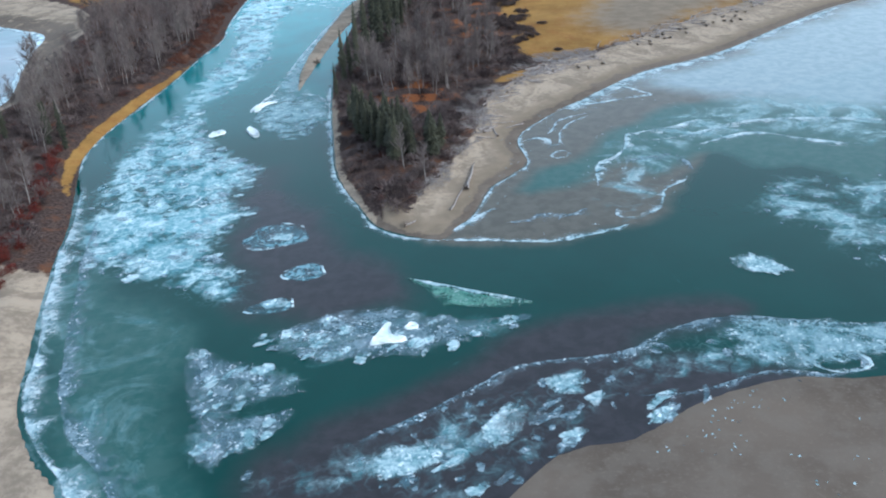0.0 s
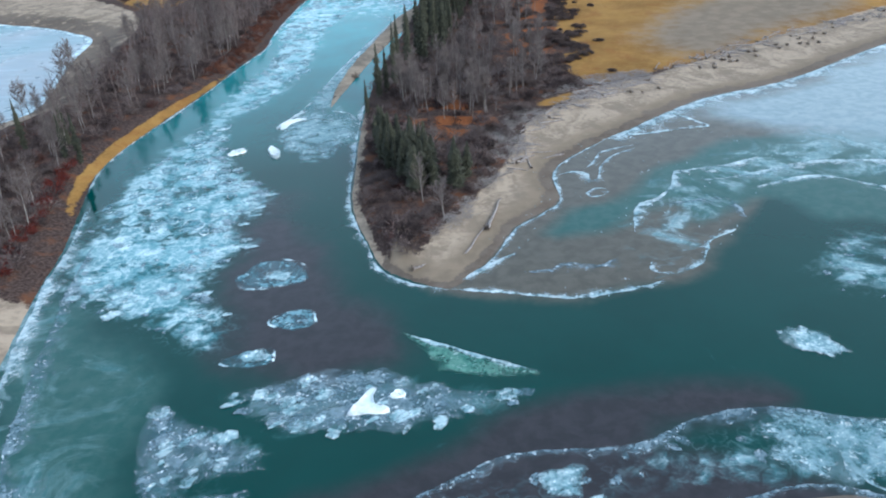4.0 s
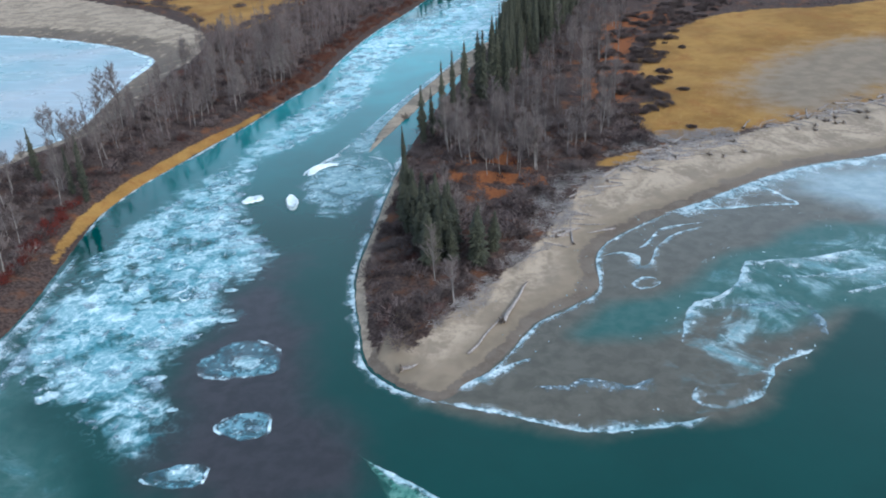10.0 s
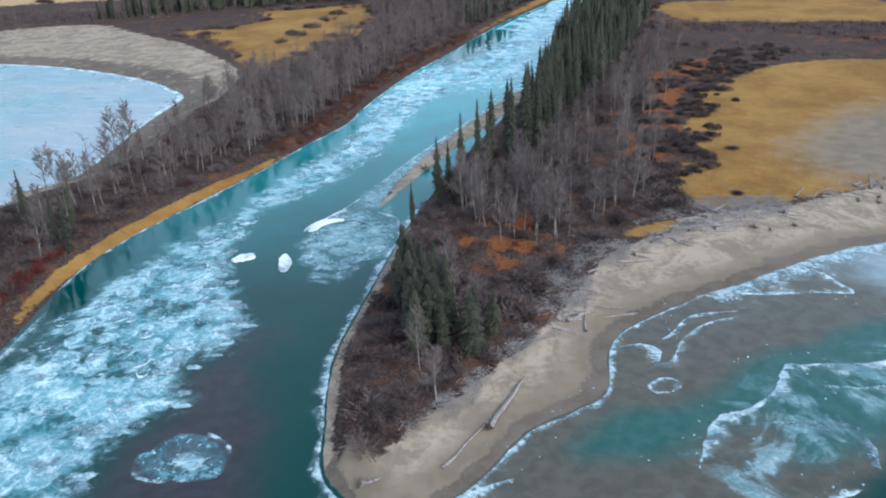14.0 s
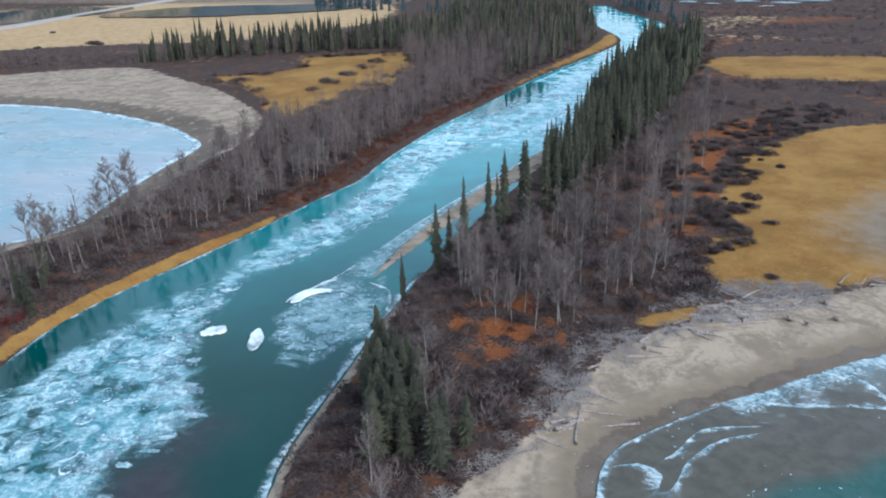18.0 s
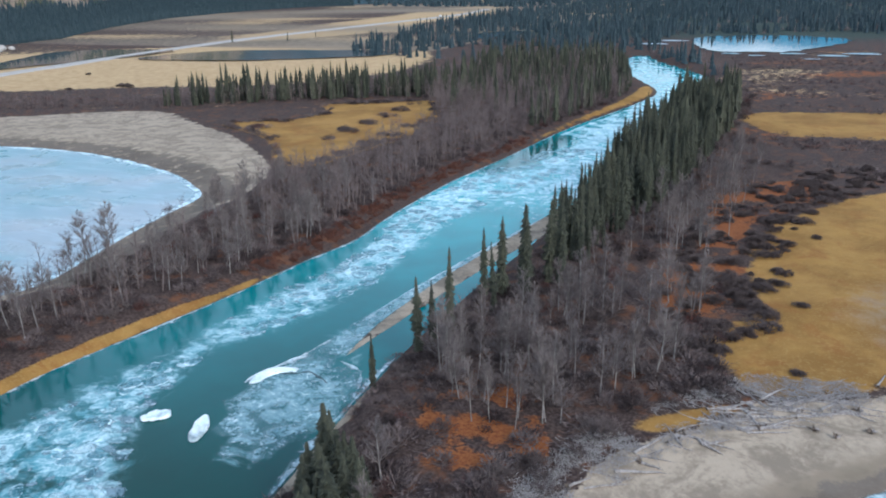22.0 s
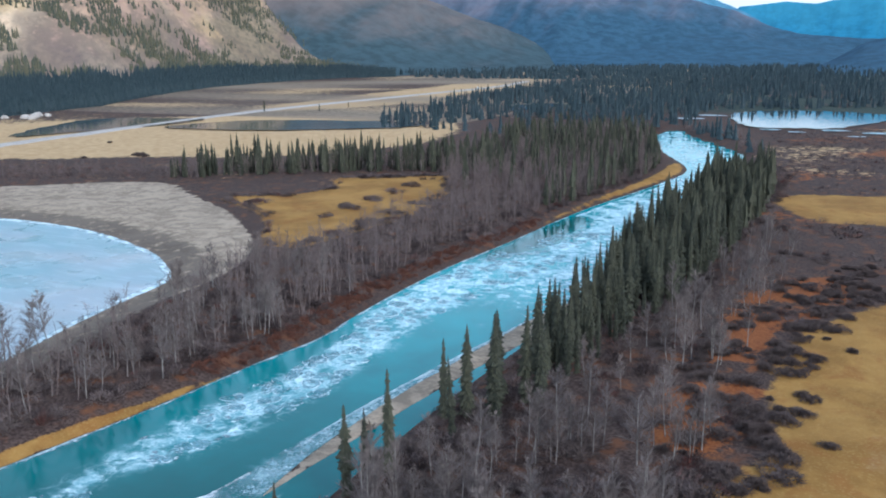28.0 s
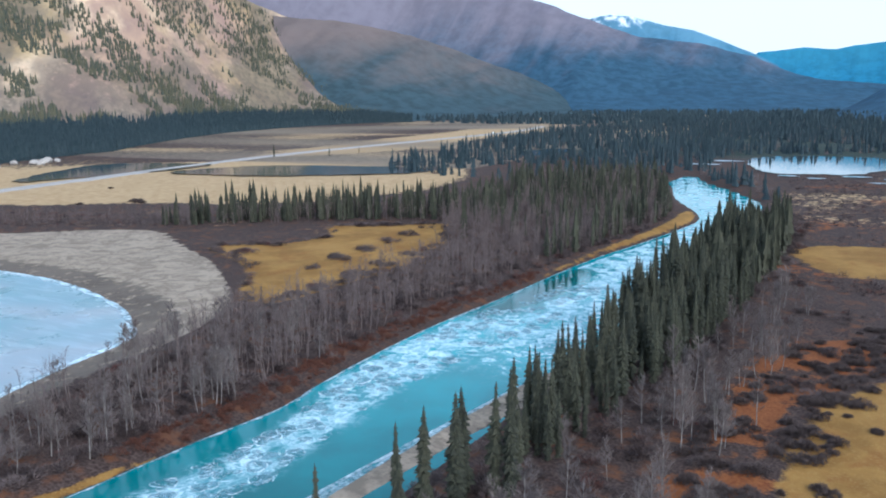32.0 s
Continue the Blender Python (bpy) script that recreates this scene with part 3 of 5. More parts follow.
# ice-free water, coloured darker to paint in the bank spruces' reflection
REFLECTION_POOL = curve([(-80, 430), (-76, 500), (-66, 506), (-61, 465), (-68, 428)])
BAR_ICE = curve([(-53, 238), (-50, 262), (-47, 290), (-43, 318), (-40, 345), (-37, 350), (-38, 310), (-41, 270), (-34, 245), (-30, 238), (-31, 225), (-38, 211), (-46, 220)])
FLOES = [curve(c) for c in ([(-45, 118), (-35, 112), (-22, 106), (-32, 99), (-38, 95), (-42, 106)], [(-40, 96), (-30, 98), (-22, 98), (-30, 89), (-35, 86)],
         [(-34, 118), (-20, 124), (-11, 126), (-5, 123), (6, 119.5), (14, 120), (8, 114), (-9, 109), (-22, 110)])]
SOUTH_ICE = curve([(-33, 84), (-16, 90), (3, 101), (23, 107), (38, 113), (48, 116), (71, 111), (110, 112), (110, 100), (63, 100), (40, 100), (25, 95), (9, 80), (-8, 76)])
EAST_ICE = curve([(65, 151), (72, 168), (81, 173), (92, 168), (120, 168), (140, 150), (84, 126), (75, 136), (71, 144)])
SHELF_ICE = curve([(36, 186), (48, 202), (66, 216), (85, 228), (99, 222), (130, 212), (112, 184), (91, 189), (82, 195), (66, 189), (57, 176), (50, 165), (43, 156), (36, 152), (34, 165)])
SHELF = curve([(-4, 151), (10, 146.5), (19, 145.5), (27, 145), (35, 148), (44, 153), (51, 163), (57, 171), (63, 182), (70, 194), (85, 208), (110, 235), (220, 300), (220, 370), (94, 280), (50, 250), (26, 222), (16, 202), (16, 186), (4, 168)])
MID_SHOAL = curve([(-44, 149), (-46, 172), (-56, 195), (-60, 214), (-52, 222), (-43, 206), (-33, 178), (-22, 154), (-8, 134), (-16, 123), (-35, 127)])
SOUTH_SHOAL = curve([(-30, 88), (-9, 100), (20, 119), (40, 122), (52, 117), (30, 108), (60, 96), (20, 76), (-20, 70)])
JADE = curve([(-78, 150), (-60, 136), (-45, 124), (-40, 100), (-34, 80), (-50, 76), (-66, 104)])

SHELF_JADE = curve([(18, 170), (24, 182), (34, 188), (48, 206), (70, 222), (100, 224), (130, 210), (112, 180), (96, 162), (86, 173), (75, 174), (66, 186), (50, 174), (46, 184), (30, 172)])
SHEET_ICE = curve([(62, 243), (94, 264), (131, 297), (210, 343), (320, 370), (320, 240), (160, 208), (96, 216), (74, 228)])


def ice_amount(x, y):
    """How thickly ice lies on the river, from 0 to about 0.75."""
    a = (0.7 + 0.04 * ((y - 200) / 60).clip(0, 1)) * soft(ICE_FIELD, x, y, 9)
    a = np.maximum(a, 0.46 * soft(BAR_ICE, x, y, 4))
    for line in FLOES:
        a = np.maximum(a, 0.5 * soft(line, x, y, 6))
    a = np.maximum(a, 0.42 * soft(SOUTH_ICE, x, y, 9))
    a = np.maximum(a, 0.56 * soft(EAST_ICE, x, y, 12))
    a = np.maximum(a, 0.54 * soft(SHELF_ICE, x, y, 14))
    a = np.maximum(a, 0.38 * soft(JADE, x, y, 16))
    a = np.maximum(a, np.where((x < -50) & (y < 180), 0.5 * (0.5 + (8 - inside(RIVER, x, y)) / 10).clip(0, 1), 0))
    far = ((y - 330) / 80).clip(0, 1) * (0.6 - 0.22 * ((y - 660) / 40).clip(0, 1)) * (inside(RIVER, x, y) > 3)
    return np.maximum(a, np.where(x < 0, far, 0)) * (1 - 0.95 * soft(REFLECTION_POOL, x, y, 12))


# the water's colour goes from dark teal to pale cyan with growing y
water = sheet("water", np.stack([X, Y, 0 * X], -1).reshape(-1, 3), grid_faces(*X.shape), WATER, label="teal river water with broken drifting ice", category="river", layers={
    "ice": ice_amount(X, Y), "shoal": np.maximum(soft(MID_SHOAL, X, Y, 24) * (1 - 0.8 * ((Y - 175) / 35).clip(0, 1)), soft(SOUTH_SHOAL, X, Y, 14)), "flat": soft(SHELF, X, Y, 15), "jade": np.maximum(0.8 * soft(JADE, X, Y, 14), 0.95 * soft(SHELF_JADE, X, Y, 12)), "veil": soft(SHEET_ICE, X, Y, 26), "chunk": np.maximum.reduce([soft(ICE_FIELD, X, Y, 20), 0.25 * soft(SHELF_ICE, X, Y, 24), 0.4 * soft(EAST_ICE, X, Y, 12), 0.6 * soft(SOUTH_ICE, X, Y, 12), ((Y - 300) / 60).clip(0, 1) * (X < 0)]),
    "pale_upstream": ((Y - 205 + 20 * ((-58 - X) / 22).clip(0, 1)) / 190).clip(0, 1) * (X < 0) * (1 - 0.8 * soft(REFLECTION_POOL, X, Y, 12))})

# the frozen lake beyond the left bank
lx, ly = np.arange(-430, -130, 6.0), np.arange(180, 405, 6.0)
X, Y = np.meshgrid(lx, ly)
sheet("water_lake", np.stack([X, Y, 0 * X], -1).reshape(-1, 3), grid_faces(*X.shape), LAKE, label="pale blue frozen lake with wind streaks", category="lake")


def pond(name, points, z, material, label):
    line = curve(points, True, 14)
    line = line.mean(0) + (line - line.mean(0)) * (1 + 0.05 * waves(line[:, 0], line[:, 1], 12, 94) + 0.03 * waves(line[:, 0], line[:, 1], 5, 95))[:, None]
    verts = np.c_[line, np.full(len(line), z)]
    mid = np.r_[line.mean(0), z][None]
    n = len(line)
    faces = [(n, i, (i + 1) % n) for i in range(n)]
    return sheet(name, np.r_[verts, mid], faces, material, label=label, category="pond")


pond("water_far_pond", [(-93, 1074), (-96, 1147), (-49, 1195), (22, 1180), (60, 1120), (16, 985), (-30, 962), (-64, 970)], 3.2, POND, "bright far pond in the marsh")
for k, (x, y, r) in enumerate([(-40, 940, 5), (-18, 925, 4), (10, 950, 6), (45, 935, 7), (70, 960, 8), (30, 900, 4), (-130, 1040, 9), (-118, 1090, 8)]):
    pond("water_marsh_pool_%d" % (k + 1), [(x + r * math.cos(a) * (1.8 + 0.5 * math.sin(3 * a + k)), y + r * math.sin(a)) for a in np.arange(8) * math.tau / 8], 3.3, LAKE, "small frozen pool in the marsh")
pond("water_small_pond", [(-384, 1159), (-361, 1238), (-326, 1200), (-346, 1088)], 3.2, POND, "small far pond among spruces")
pond("water_field_pond", [(-590, 768), (-547, 871), (-369, 905), (-360, 850), (-400, 815), (-479, 770)], 3.2, POND, "dark shallow pond in a straw field")
pond("water_lagoon", [(-647, 639), (-714, 734), (-739, 825), (-631, 864), (-610, 790), (-628, 690)], 3.2, POND, "black lagoon behind the road")

# mountains


def slope_point(a, u, foot, back, top, rough, eye=(44, 180)):
    """A place on a mountain side: a is the azimuth, u runs from the foot (0) to the crest (1) and over it."""
    r = foot(a) + back * u
    x, y = eye[0] - r * np.sin(np.radians(a)), eye[1] + r * np.cos(np.radians(a))
    rise = np.where(u < 1, np.abs(u) ** 1.45, 1 - 1.2 * (u - 1))
    return x, y, rise * top(a, r) + rough * np.minimum(top(a, r) / 200, 1) * rise * (1 - 0.7 * (np.abs(u - 1) < 0.08)) * (waves(x, y, 300, 5) + 0.55 * waves(x, y, 110, 6) + 0.3 * waves(x, y, 45, 7)) - 8 * (u == 0)


def skyline(azimuths, elevations):
    return lambda a, r: np.tan(np.radians(np.interp(a, azimuths, elevations))) * r + 72


def range_of(name, az, foot, back, top, material, label, rough, rows=50, columns=220):
    a, u = np.meshgrid(np.linspace(az[0], az[1], columns), np.linspace(0, 1.25, rows))
    where = np.stack(slope_point(a, u, foot, back, top, rough), -1)
    return sheet(name, where.reshape(-1, 3), grid_faces(*a.shape), material, label=label, category="mountain")


NEAR_FOOT = lambda a: np.interp(a, [30, 34.4, 38, 43.4, 50.5, 57, 75], [2500, 2450, 2250, 1900, 1290, 1110, 950])
NEAR_TOP = skyline([30, 31, 31.5, 32.7, 34.4, 37.2, 39.4, 41.5, 50, 75], [-1.2, -0.2, 0.6, 2.4, 4.0, 4.8, 5.5, 6.4, 9.6, 13.0])
# blue-violet haze of distance put into the wood and bare slope colours
HAZY = ridge_material("haze_tinted_mountain", (0.03, 0.065, 0.1), (0.185, 0.168, 0.2), 330.0)
range_of("mountain_near", (75, 30.3), NEAR_FOOT, 1350, NEAR_TOP, SLOPE, "dry hillside coloured as if sunlit, with conifer belts", 22)
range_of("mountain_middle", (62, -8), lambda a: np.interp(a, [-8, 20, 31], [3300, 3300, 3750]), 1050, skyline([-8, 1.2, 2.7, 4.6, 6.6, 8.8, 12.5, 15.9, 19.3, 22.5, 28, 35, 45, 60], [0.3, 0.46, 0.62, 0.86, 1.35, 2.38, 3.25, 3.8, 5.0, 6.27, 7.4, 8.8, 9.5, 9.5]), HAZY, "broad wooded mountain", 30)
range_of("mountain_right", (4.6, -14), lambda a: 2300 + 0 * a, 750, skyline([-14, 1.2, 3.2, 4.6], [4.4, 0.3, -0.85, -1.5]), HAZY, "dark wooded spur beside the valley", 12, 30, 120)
# shade and thin haze mixed into these colours, between warm hill and blue mountain
SHOULDER = ridge_material("shade_tinted_slope", (0.036, 0.058, 0.068), (0.165, 0.13, 0.12), 230.0)
range_of("mountain_shoulder", (40, 19.8), lambda a: np.interp(a, [20, 32, 40], [2900, 2550, 2500]), 900, skyline([19.8, 20.5, 22.5, 24.6, 28, 31, 35.7, 40], [-1.2, 0.1, 1.1, 1.9, 3.2, 4.2, 5.2, 5.6]), SHOULDER, "brown talus slope with conifers, tinted as in shade", 22, 44, 160)
# blue of the distant air painted into the colours of both last ridges
HAZE_BLUE = ridge_material("haze_blue_ridge", (0.025, 0.13, 0.22), (0.06, 0.24, 0.35), 230.0)
HAZED_SNOWY = ridge_material("hazed_snowy_ridge", (0.04, 0.13, 0.21), (0.12, 0.25, 0.35), 280.0, 445.0)
range_of("mountain_snowy", (24, 4), lambda a: 4200 + 0 * a, 420, skyline([4, 6.6, 9.1, 10.9, 12.5, 14.4, 16.4, 17.8, 19, 19.7, 24], [0.9, 1.42, 2.7, 3.45, 4.1, 4.5, 5.1, 5.25, 5.1, 4.4, 3.5]), HAZED_SNOWY, "snow-dusted ridge in painted haze blue", 10)
range_of("mountain_far", (12, -14), lambda a: 4250 + 0 * a, 450, skyline([-14, -4, 1.4, 3.1, 4.1, 5.8, 8.6, 9.2, 12], [3.7, 3.3, 3.0, 2.85, 2.66, 2.83, 2.6, 1.8, 1.4]), HAZE_BLUE, "far ridge painted haze blue", 8)

# ---------------------------------------------------------------- plants


def fill(line, every, seed, keep=None):
    """Random places inside a line of the plan, one on every so many square metres, standing on the land."""
    g = np.random.RandomState(seed)
    lo, hi = line.min(0), line.max(0)
    p = g.uniform(lo, hi, (int(np.prod(hi - lo) / every), 2))
    p = p[(inside(line, p[:, 0], p[:, 1]) > 0.5)]
    if keep is not None:
        p = p[keep(p[:, 0], p[:, 1], g)]
    return p


def standing(p):
    return np.c_[p, land_height(p[:, 0], p[:, 1]) - 0.08]


def crossed(a, b):
    return a[1] * b[2] - a[2] * b[1], a[2] * b[0] - a[0] * b[2], a[0] * b[1] - a[1] * b[0]


def tubes(lines, sides):
    """Tapered stems: each line is its points and the radii at them. Gives points and triangles."""
    verts, faces, n = [], [], 0
    ring = np.arange(sides) * math.tau / sides
    for points, radii in lines:
        points = np.asarray(points, float)
        axis = points[-1] - points[0]
        axis /= np.linalg.norm(axis) + 1e-9
        u = np.array(crossed(axis, (0.31, 0.95, 0.1) if abs(axis[1]) < 0.9 else (1, 0, 0)))
        u /= math.sqrt(u @ u)
        v = np.array(crossed(axis, u))
        for k, (p, r) in enumerate(zip(points, radii)):
            if k == len(points) - 1:
                verts.append(p[None])
                for i in range(sides):
                    faces.append((n - sides + i, n - sides + (i + 1) % sides, n))
                n += 1
                break
            verts.append(p + r * (np.cos(ring)[:, None] * u + np.sin(ring)[:, None] * v))
            if k:
                for i in range(sides):
                    j = (i + 1) % sides
                    faces += [(n - sides + i, n - sides + j, n + j), (n - sides + i, n + j, n + i)]
            n += sides
    return np.concatenate(verts), np.array(faces)


def crown_of_spruce(seed, layers=34, arms=12):
    """Drooping boughs round a spire 1 m high, dense and narrow, ragged at the edge."""
    g = np.random.RandomState(seed)
    verts, faces = [], []
    lean = g.uniform(0.068, 0.088)
    for k in range(layers):
        h = 0.07 + 0.91 * (k / layers) ** 0.95
        reach = lean * min(1.0, (1 - h) * 2.0) ** 0.75 * g.uniform(0.62, 1.25) * (0.75 + 0.25 * min(1, h / 0.2)) + 0.006
        for i in range(arms):
            a = (i + g.uniform(-0.4, 0.4)) * math.tau / arms
            r, w, drop = reach * g.uniform(0.65, 1.2), reach * g.uniform(0.26, 0.42), reach * g.uniform(0.3, 0.65)
            out, side = np.array([math.cos(a), math.sin(a), 0]), np.array([-math.sin(a), math.cos(a), 0])
            root, tip = np.array([0, 0, h + 0.016]), out * r + (0, 0, h - drop)
            mid = out * r * 0.55 + (0, 0, h - drop * 0.25)
            low = (0, 0, -drop * 0.6)
            n = len(verts)
            verts += [root, mid + side * w + low, tip, mid - side * w + low, mid]
            faces += [(n, n + 1, n + 4), (n + 1, n + 2, n + 4), (n + 2, n + 3, n + 4), (n + 3, n, n + 4)]
    n = len(verts)
    verts += [(0.006, 0, 0.94), (-0.003, 0.005, 0.94), (-0.003, -0.005, 0.94), (0, 0, 1.0)]
    faces += [(n, n + 1, n + 3), (n + 1, n + 2, n + 3), (n + 2, n, n + 3)]
    return np.array(verts), np.array(faces)


def plain_crown(seed, tiers=8, sides=9):
    """A ragged spruce spire 1 m high for woods farther off: skirts of boughs over one another."""
    g = np.random.RandomState(seed)
    verts, faces = [], []
    for k in range(tiers):
        z, r = 0.04 + 0.86 * k / tiers, 0.105 * min(1.0, (1 - k / tiers) * 1.8) ** 0.8 * g.uniform(0.7, 1.25) + 0.006
        n = len(verts)
        for i in range(sides):
            a, q = (i + g.uniform(-0.3, 0.3)) * math.tau / sides, r * (g.uniform(0.85, 1.3) if i % 2 else g.uniform(0.45, 0.7))
            verts.append((q * math.cos(a), q * math.sin(a), z - 0.25 * q + g.uniform(-0.02, 0.02)))
        verts.append((0, 0, min(1.0, z + 0.26)))
        faces += [(n + i, n + (i + 1) % sides, n + sides) for i in range(sides)]
    return np.array(verts), np.array(faces)


def stem_of_bare_tree(seed):
    g = np.random.RandomState(seed)
    bend = g.uniform(-0.05, 0.05, 2)
    zs = np.linspace(0, 1, 7)
    line = [(bend[0] * math.sin(z * 3), bend[1] * math.sin(z * 2.4), z) for z in zs]
    return np.array(line), [0.0075 * (1 - z) ** 0.8 + 0.0014 for z in zs]


def limbs_of_bare_tree(seed, limbs=32, twigs=20):
    """Bare, steep limbs and fine twigs of a narrow leafless tree 1 m high."""
    g = np.random.RandomState(seed + 50)
    line, _ = stem_of_bare_tree(seed)
    big, small = [], []
    for k in range(limbs):
        h = g.uniform(0.28, 0.94)
        a, length = g.uniform(0, math.tau), (0.26 * (1.17 - h)) * g.uniform(0.6, 1.25) + 0.03
        base = np.array([np.interp(h, line[:, 2], line[:, i]) for i in range(3)])
        way = np.array([math.cos(a) * 0.75, math.sin(a) * 0.75, g.uniform(0.6, 1.6)])
        way /= np.linalg.norm(way)
        points = [base, base + way * length * 0.5, base + way * length + (0, 0, 0.06 * length)]
        big.append((points, [0.0026, 0.0018, 0.0008]))
        for j in range(twigs):
            u = g.uniform(0.2, 1.0)
            start = base + way * length * u
            turn = way + g.uniform(-0.9, 0.9, 3) + (0, 0, 0.4)
            turn /= np.linalg.norm(turn)
            small.append(([start, start + turn * length * g.uniform(0.3, 0.75)], [0.002, 0.0007]))
    v, f = tubes(big, 4)
    v2, f2 = tubes(small, 3)
    return np.r_[v, v2], np.r_[f, f2 + len(v)]


def bush_shape(seed, stems=14, sprays=150, thick=0.02):
    """A leafless domed willow clump, 1 m high and about 1.3 m wide: stems and a haze of twig sprays."""
    g = np.random.RandomState(seed)
    lines, verts, faces = [], [], []
    for k in range(stems):
        a, up = g.uniform(0, math.tau), g.uniform(0.12, 1.0)
        out = math.sqrt(max(0.0, 1 - up * up))
        top = np.array([math.cos(a) * out * 0.66, math.sin(a) * out * 0.66, up]) * g.uniform(0.72, 1.0)
        lines.append(([top * (0.35, 0.35, 0), top], [thick, 0.003]))
    v, f = tubes(lines, 3)
    lobes = [(g.uniform(-0.3, 0.3), g.uniform(-0.3, 0.3), g.uniform(0.72, 1.0)) for _ in range(4)]
    for k in range(sprays):
        x, y, tall = lobes[k % 4]
        a, up = g.uniform(0, math.tau), g.uniform(0.05, 1.0)
        out = math.sqrt(1 - up * up) * g.uniform(0.75, 1.05)
        way = np.array([math.cos(a) * out, math.sin(a) * out, up])
        base = np.array([x, y, 0]) + way * (0.36, 0.36, tall * 0.72) * g.uniform(0.7, 1.0)
        along = way * 0.17 + g.uniform(-0.09, 0.09, 3) + (0, 0, 0.06)
        across = np.array(crossed(along, g.normal(0, 1, 3)))
        across *= g.uniform(0.011, 0.024) / (np.linalg.norm(across) + 1e-6)
        verts += [base - across, base + across, base + along]
        faces.append((len(v) + 3 * k, len(v) + 3 * k + 1, len(v) + 3 * k + 2))
    return np.r_[v, np.array(verts)], np.r_[f, np.array(faces)]


def tangle(seed, sticks=16):
    """A low heap of crossed dead sticks about 1 m across."""
    g = np.random.RandomState(seed)
    lines = []
    for k in range(sticks):
        mid, a, n = g.normal(0, 0.3, 2), g.normal(0.8, 0.6), g.uniform(0.3, 0.9)
        way = np.array([math.cos(a), math.sin(a), g.uniform(-0.12, 0.5)]) * n / 2
        at = np.array([*mid, 0.12 + abs(way[2]) + g.uniform(0, 0.25)])
        lines.append(([at - way, at + way], [0.022, 0.008]))
    return tubes(lines, 4)


def bare_mesh(name, shape, material, smooth=False):
    v, f = shape[:2]
    mesh = bpy.data.meshes.new(name)
    mesh.from_pydata(v.tolist(), [], f.tolist())
    if len(shape) > 2:
        mesh.attributes.new("core", "FLOAT", "POINT").data.foreach_set("value", shape[2].astype(np.float32))
    mesh.materials.append(material)
    return mesh


def child(name, mesh, parent, label=""):
    ob = new(name, mesh)
    ob.parent = parent
    return tagged(ob, label)


def scattered(name, shapes, places, heights, widths, material, label, category, seed):
    """One mesh of many plants too far or too many to count."""
    g = np.random.RandomState(seed)
    verts, faces, cores, n = [], [], [], 0
    turn = g.uniform(0, math.tau, len(places))
    tone = np.random.RandomState(seed + 500).rand(len(places))
    pick = g.randint(0, len(shapes), len(places))
    for (x, y, z), h, w, a, k, own in zip(places, heights, widths, turn, pick, tone):
        v, f = shapes[k][:2]
        cores.append(shapes[k][2] if len(shapes[k]) > 2 else np.full(len(v), own))
        c, s = math.cos(a) * w, math.sin(a) * w
        verts.append(np.c_[v[:, 0] * c - v[:, 1] * s + x, v[:, 0] * s + v[:, 1] * c + y, v[:, 2] * h + z])
        faces.append(f + n)
        n += len(v)
    return sheet(name, np.concatenate(verts), np.concatenate(faces), material, kind="stuff", label=label, category=category, smooth=False, layers={"core": np.concatenate(cores)})


def spruce_kind(seed):
    tree = tagged(new("spruce"), "dark green narrow spruce standing on the wooded bank", "tree", "spruces by the river")
    v, f = tubes([([(0, 0, -0.02), (0, 0, 0.4), (0, 0, 0.97)], [0.013, 0.009, 0.001])], 6)
    child("trunk", bare_mesh("spruce_trunk", (v, f), SPRUCE_BARK), tree)
    child("crown", bare_mesh("spruce_crown", crown_of_spruce(seed), NEEDLES), tree)
    return tree


def aspen_kind(seed):
    tree = tagged(new("bare_tree"), "leafless grey deciduous tree among willow brush", "tree", "bare trees")
    line, radii = stem_of_bare_tree(seed)
    child("trunk", bare_mesh("bare_trunk", tubes([(line, radii)], 6), PALE_BARK), tree)
    child("crown", bare_mesh("bare_crown", limbs_of_bare_tree(seed), GREY_BARK), tree)
    return tree


def plant(kinds, places, heights, widths, seed):
    g = np.random.RandomState(seed)
    for k, ((x, y, z), h, w) in enumerate(zip(places, heights, widths)):
        m = Matrix.LocRotScale((x, y, z), Euler((g.normal(0, 0.025), g.normal(0, 0.025), g.uniform(0, math.tau))), (w, w, h))
        ob = kinds[k % len(kinds)]
        if k < len(kinds):
            ob.matrix_basis = m
        else:
            first = ob.matrix_basis.copy()
            ob.matrix_basis = Matrix()
            copy_thing(ob, m)
            ob.matrix_basis = first


RIGHT_WOOD = curve([(-13, 161), (-16, 168), (-20, 178), (-23.5, 192), (-25.5, 207), (-28.5, 235), (-30.5, 262), (-30.5, 304), (-28, 350), (-27, 390), (-29, 432), (-31, 495), (-33, 575), (-33, 690),
                    (-10, 700), (15, 620), (8, 560), (20, 500), (60, 450), (44, 402), (30, 361), (31, 327), (33, 306), (28, 284), (33, 266), (27, 255), (18, 244), (14, 232), (11, 220), (10, 208), (7, 198), (3, 187), (-4, 172), (-8, 162)])
LEFT_WOOD = curve([(-90, 170), (-97, 195), (-101, 210), (-101, 225), (-98, 246), (-94, 272), (-90, 303), (-86, 325), (-88, 345), (-89, 405), (-85, 450), (-84, 490), (-81, 535), (-75, 585), (-72, 630),
                   (-74, 665), (-80, 705), (-103, 775), (-124, 850), (-200, 850), (-215, 700), (-200, 620), (-185, 590), (-143, 520), (-138, 479), (-138, 435), (-135, 400), (-145, 378), (-140, 360),
                   (-137, 335), (-132, 300), (-126, 270), (-130, 245), (-138, 215), (-150, 180), (-160, 130), (-110, 122), (-88, 140)])
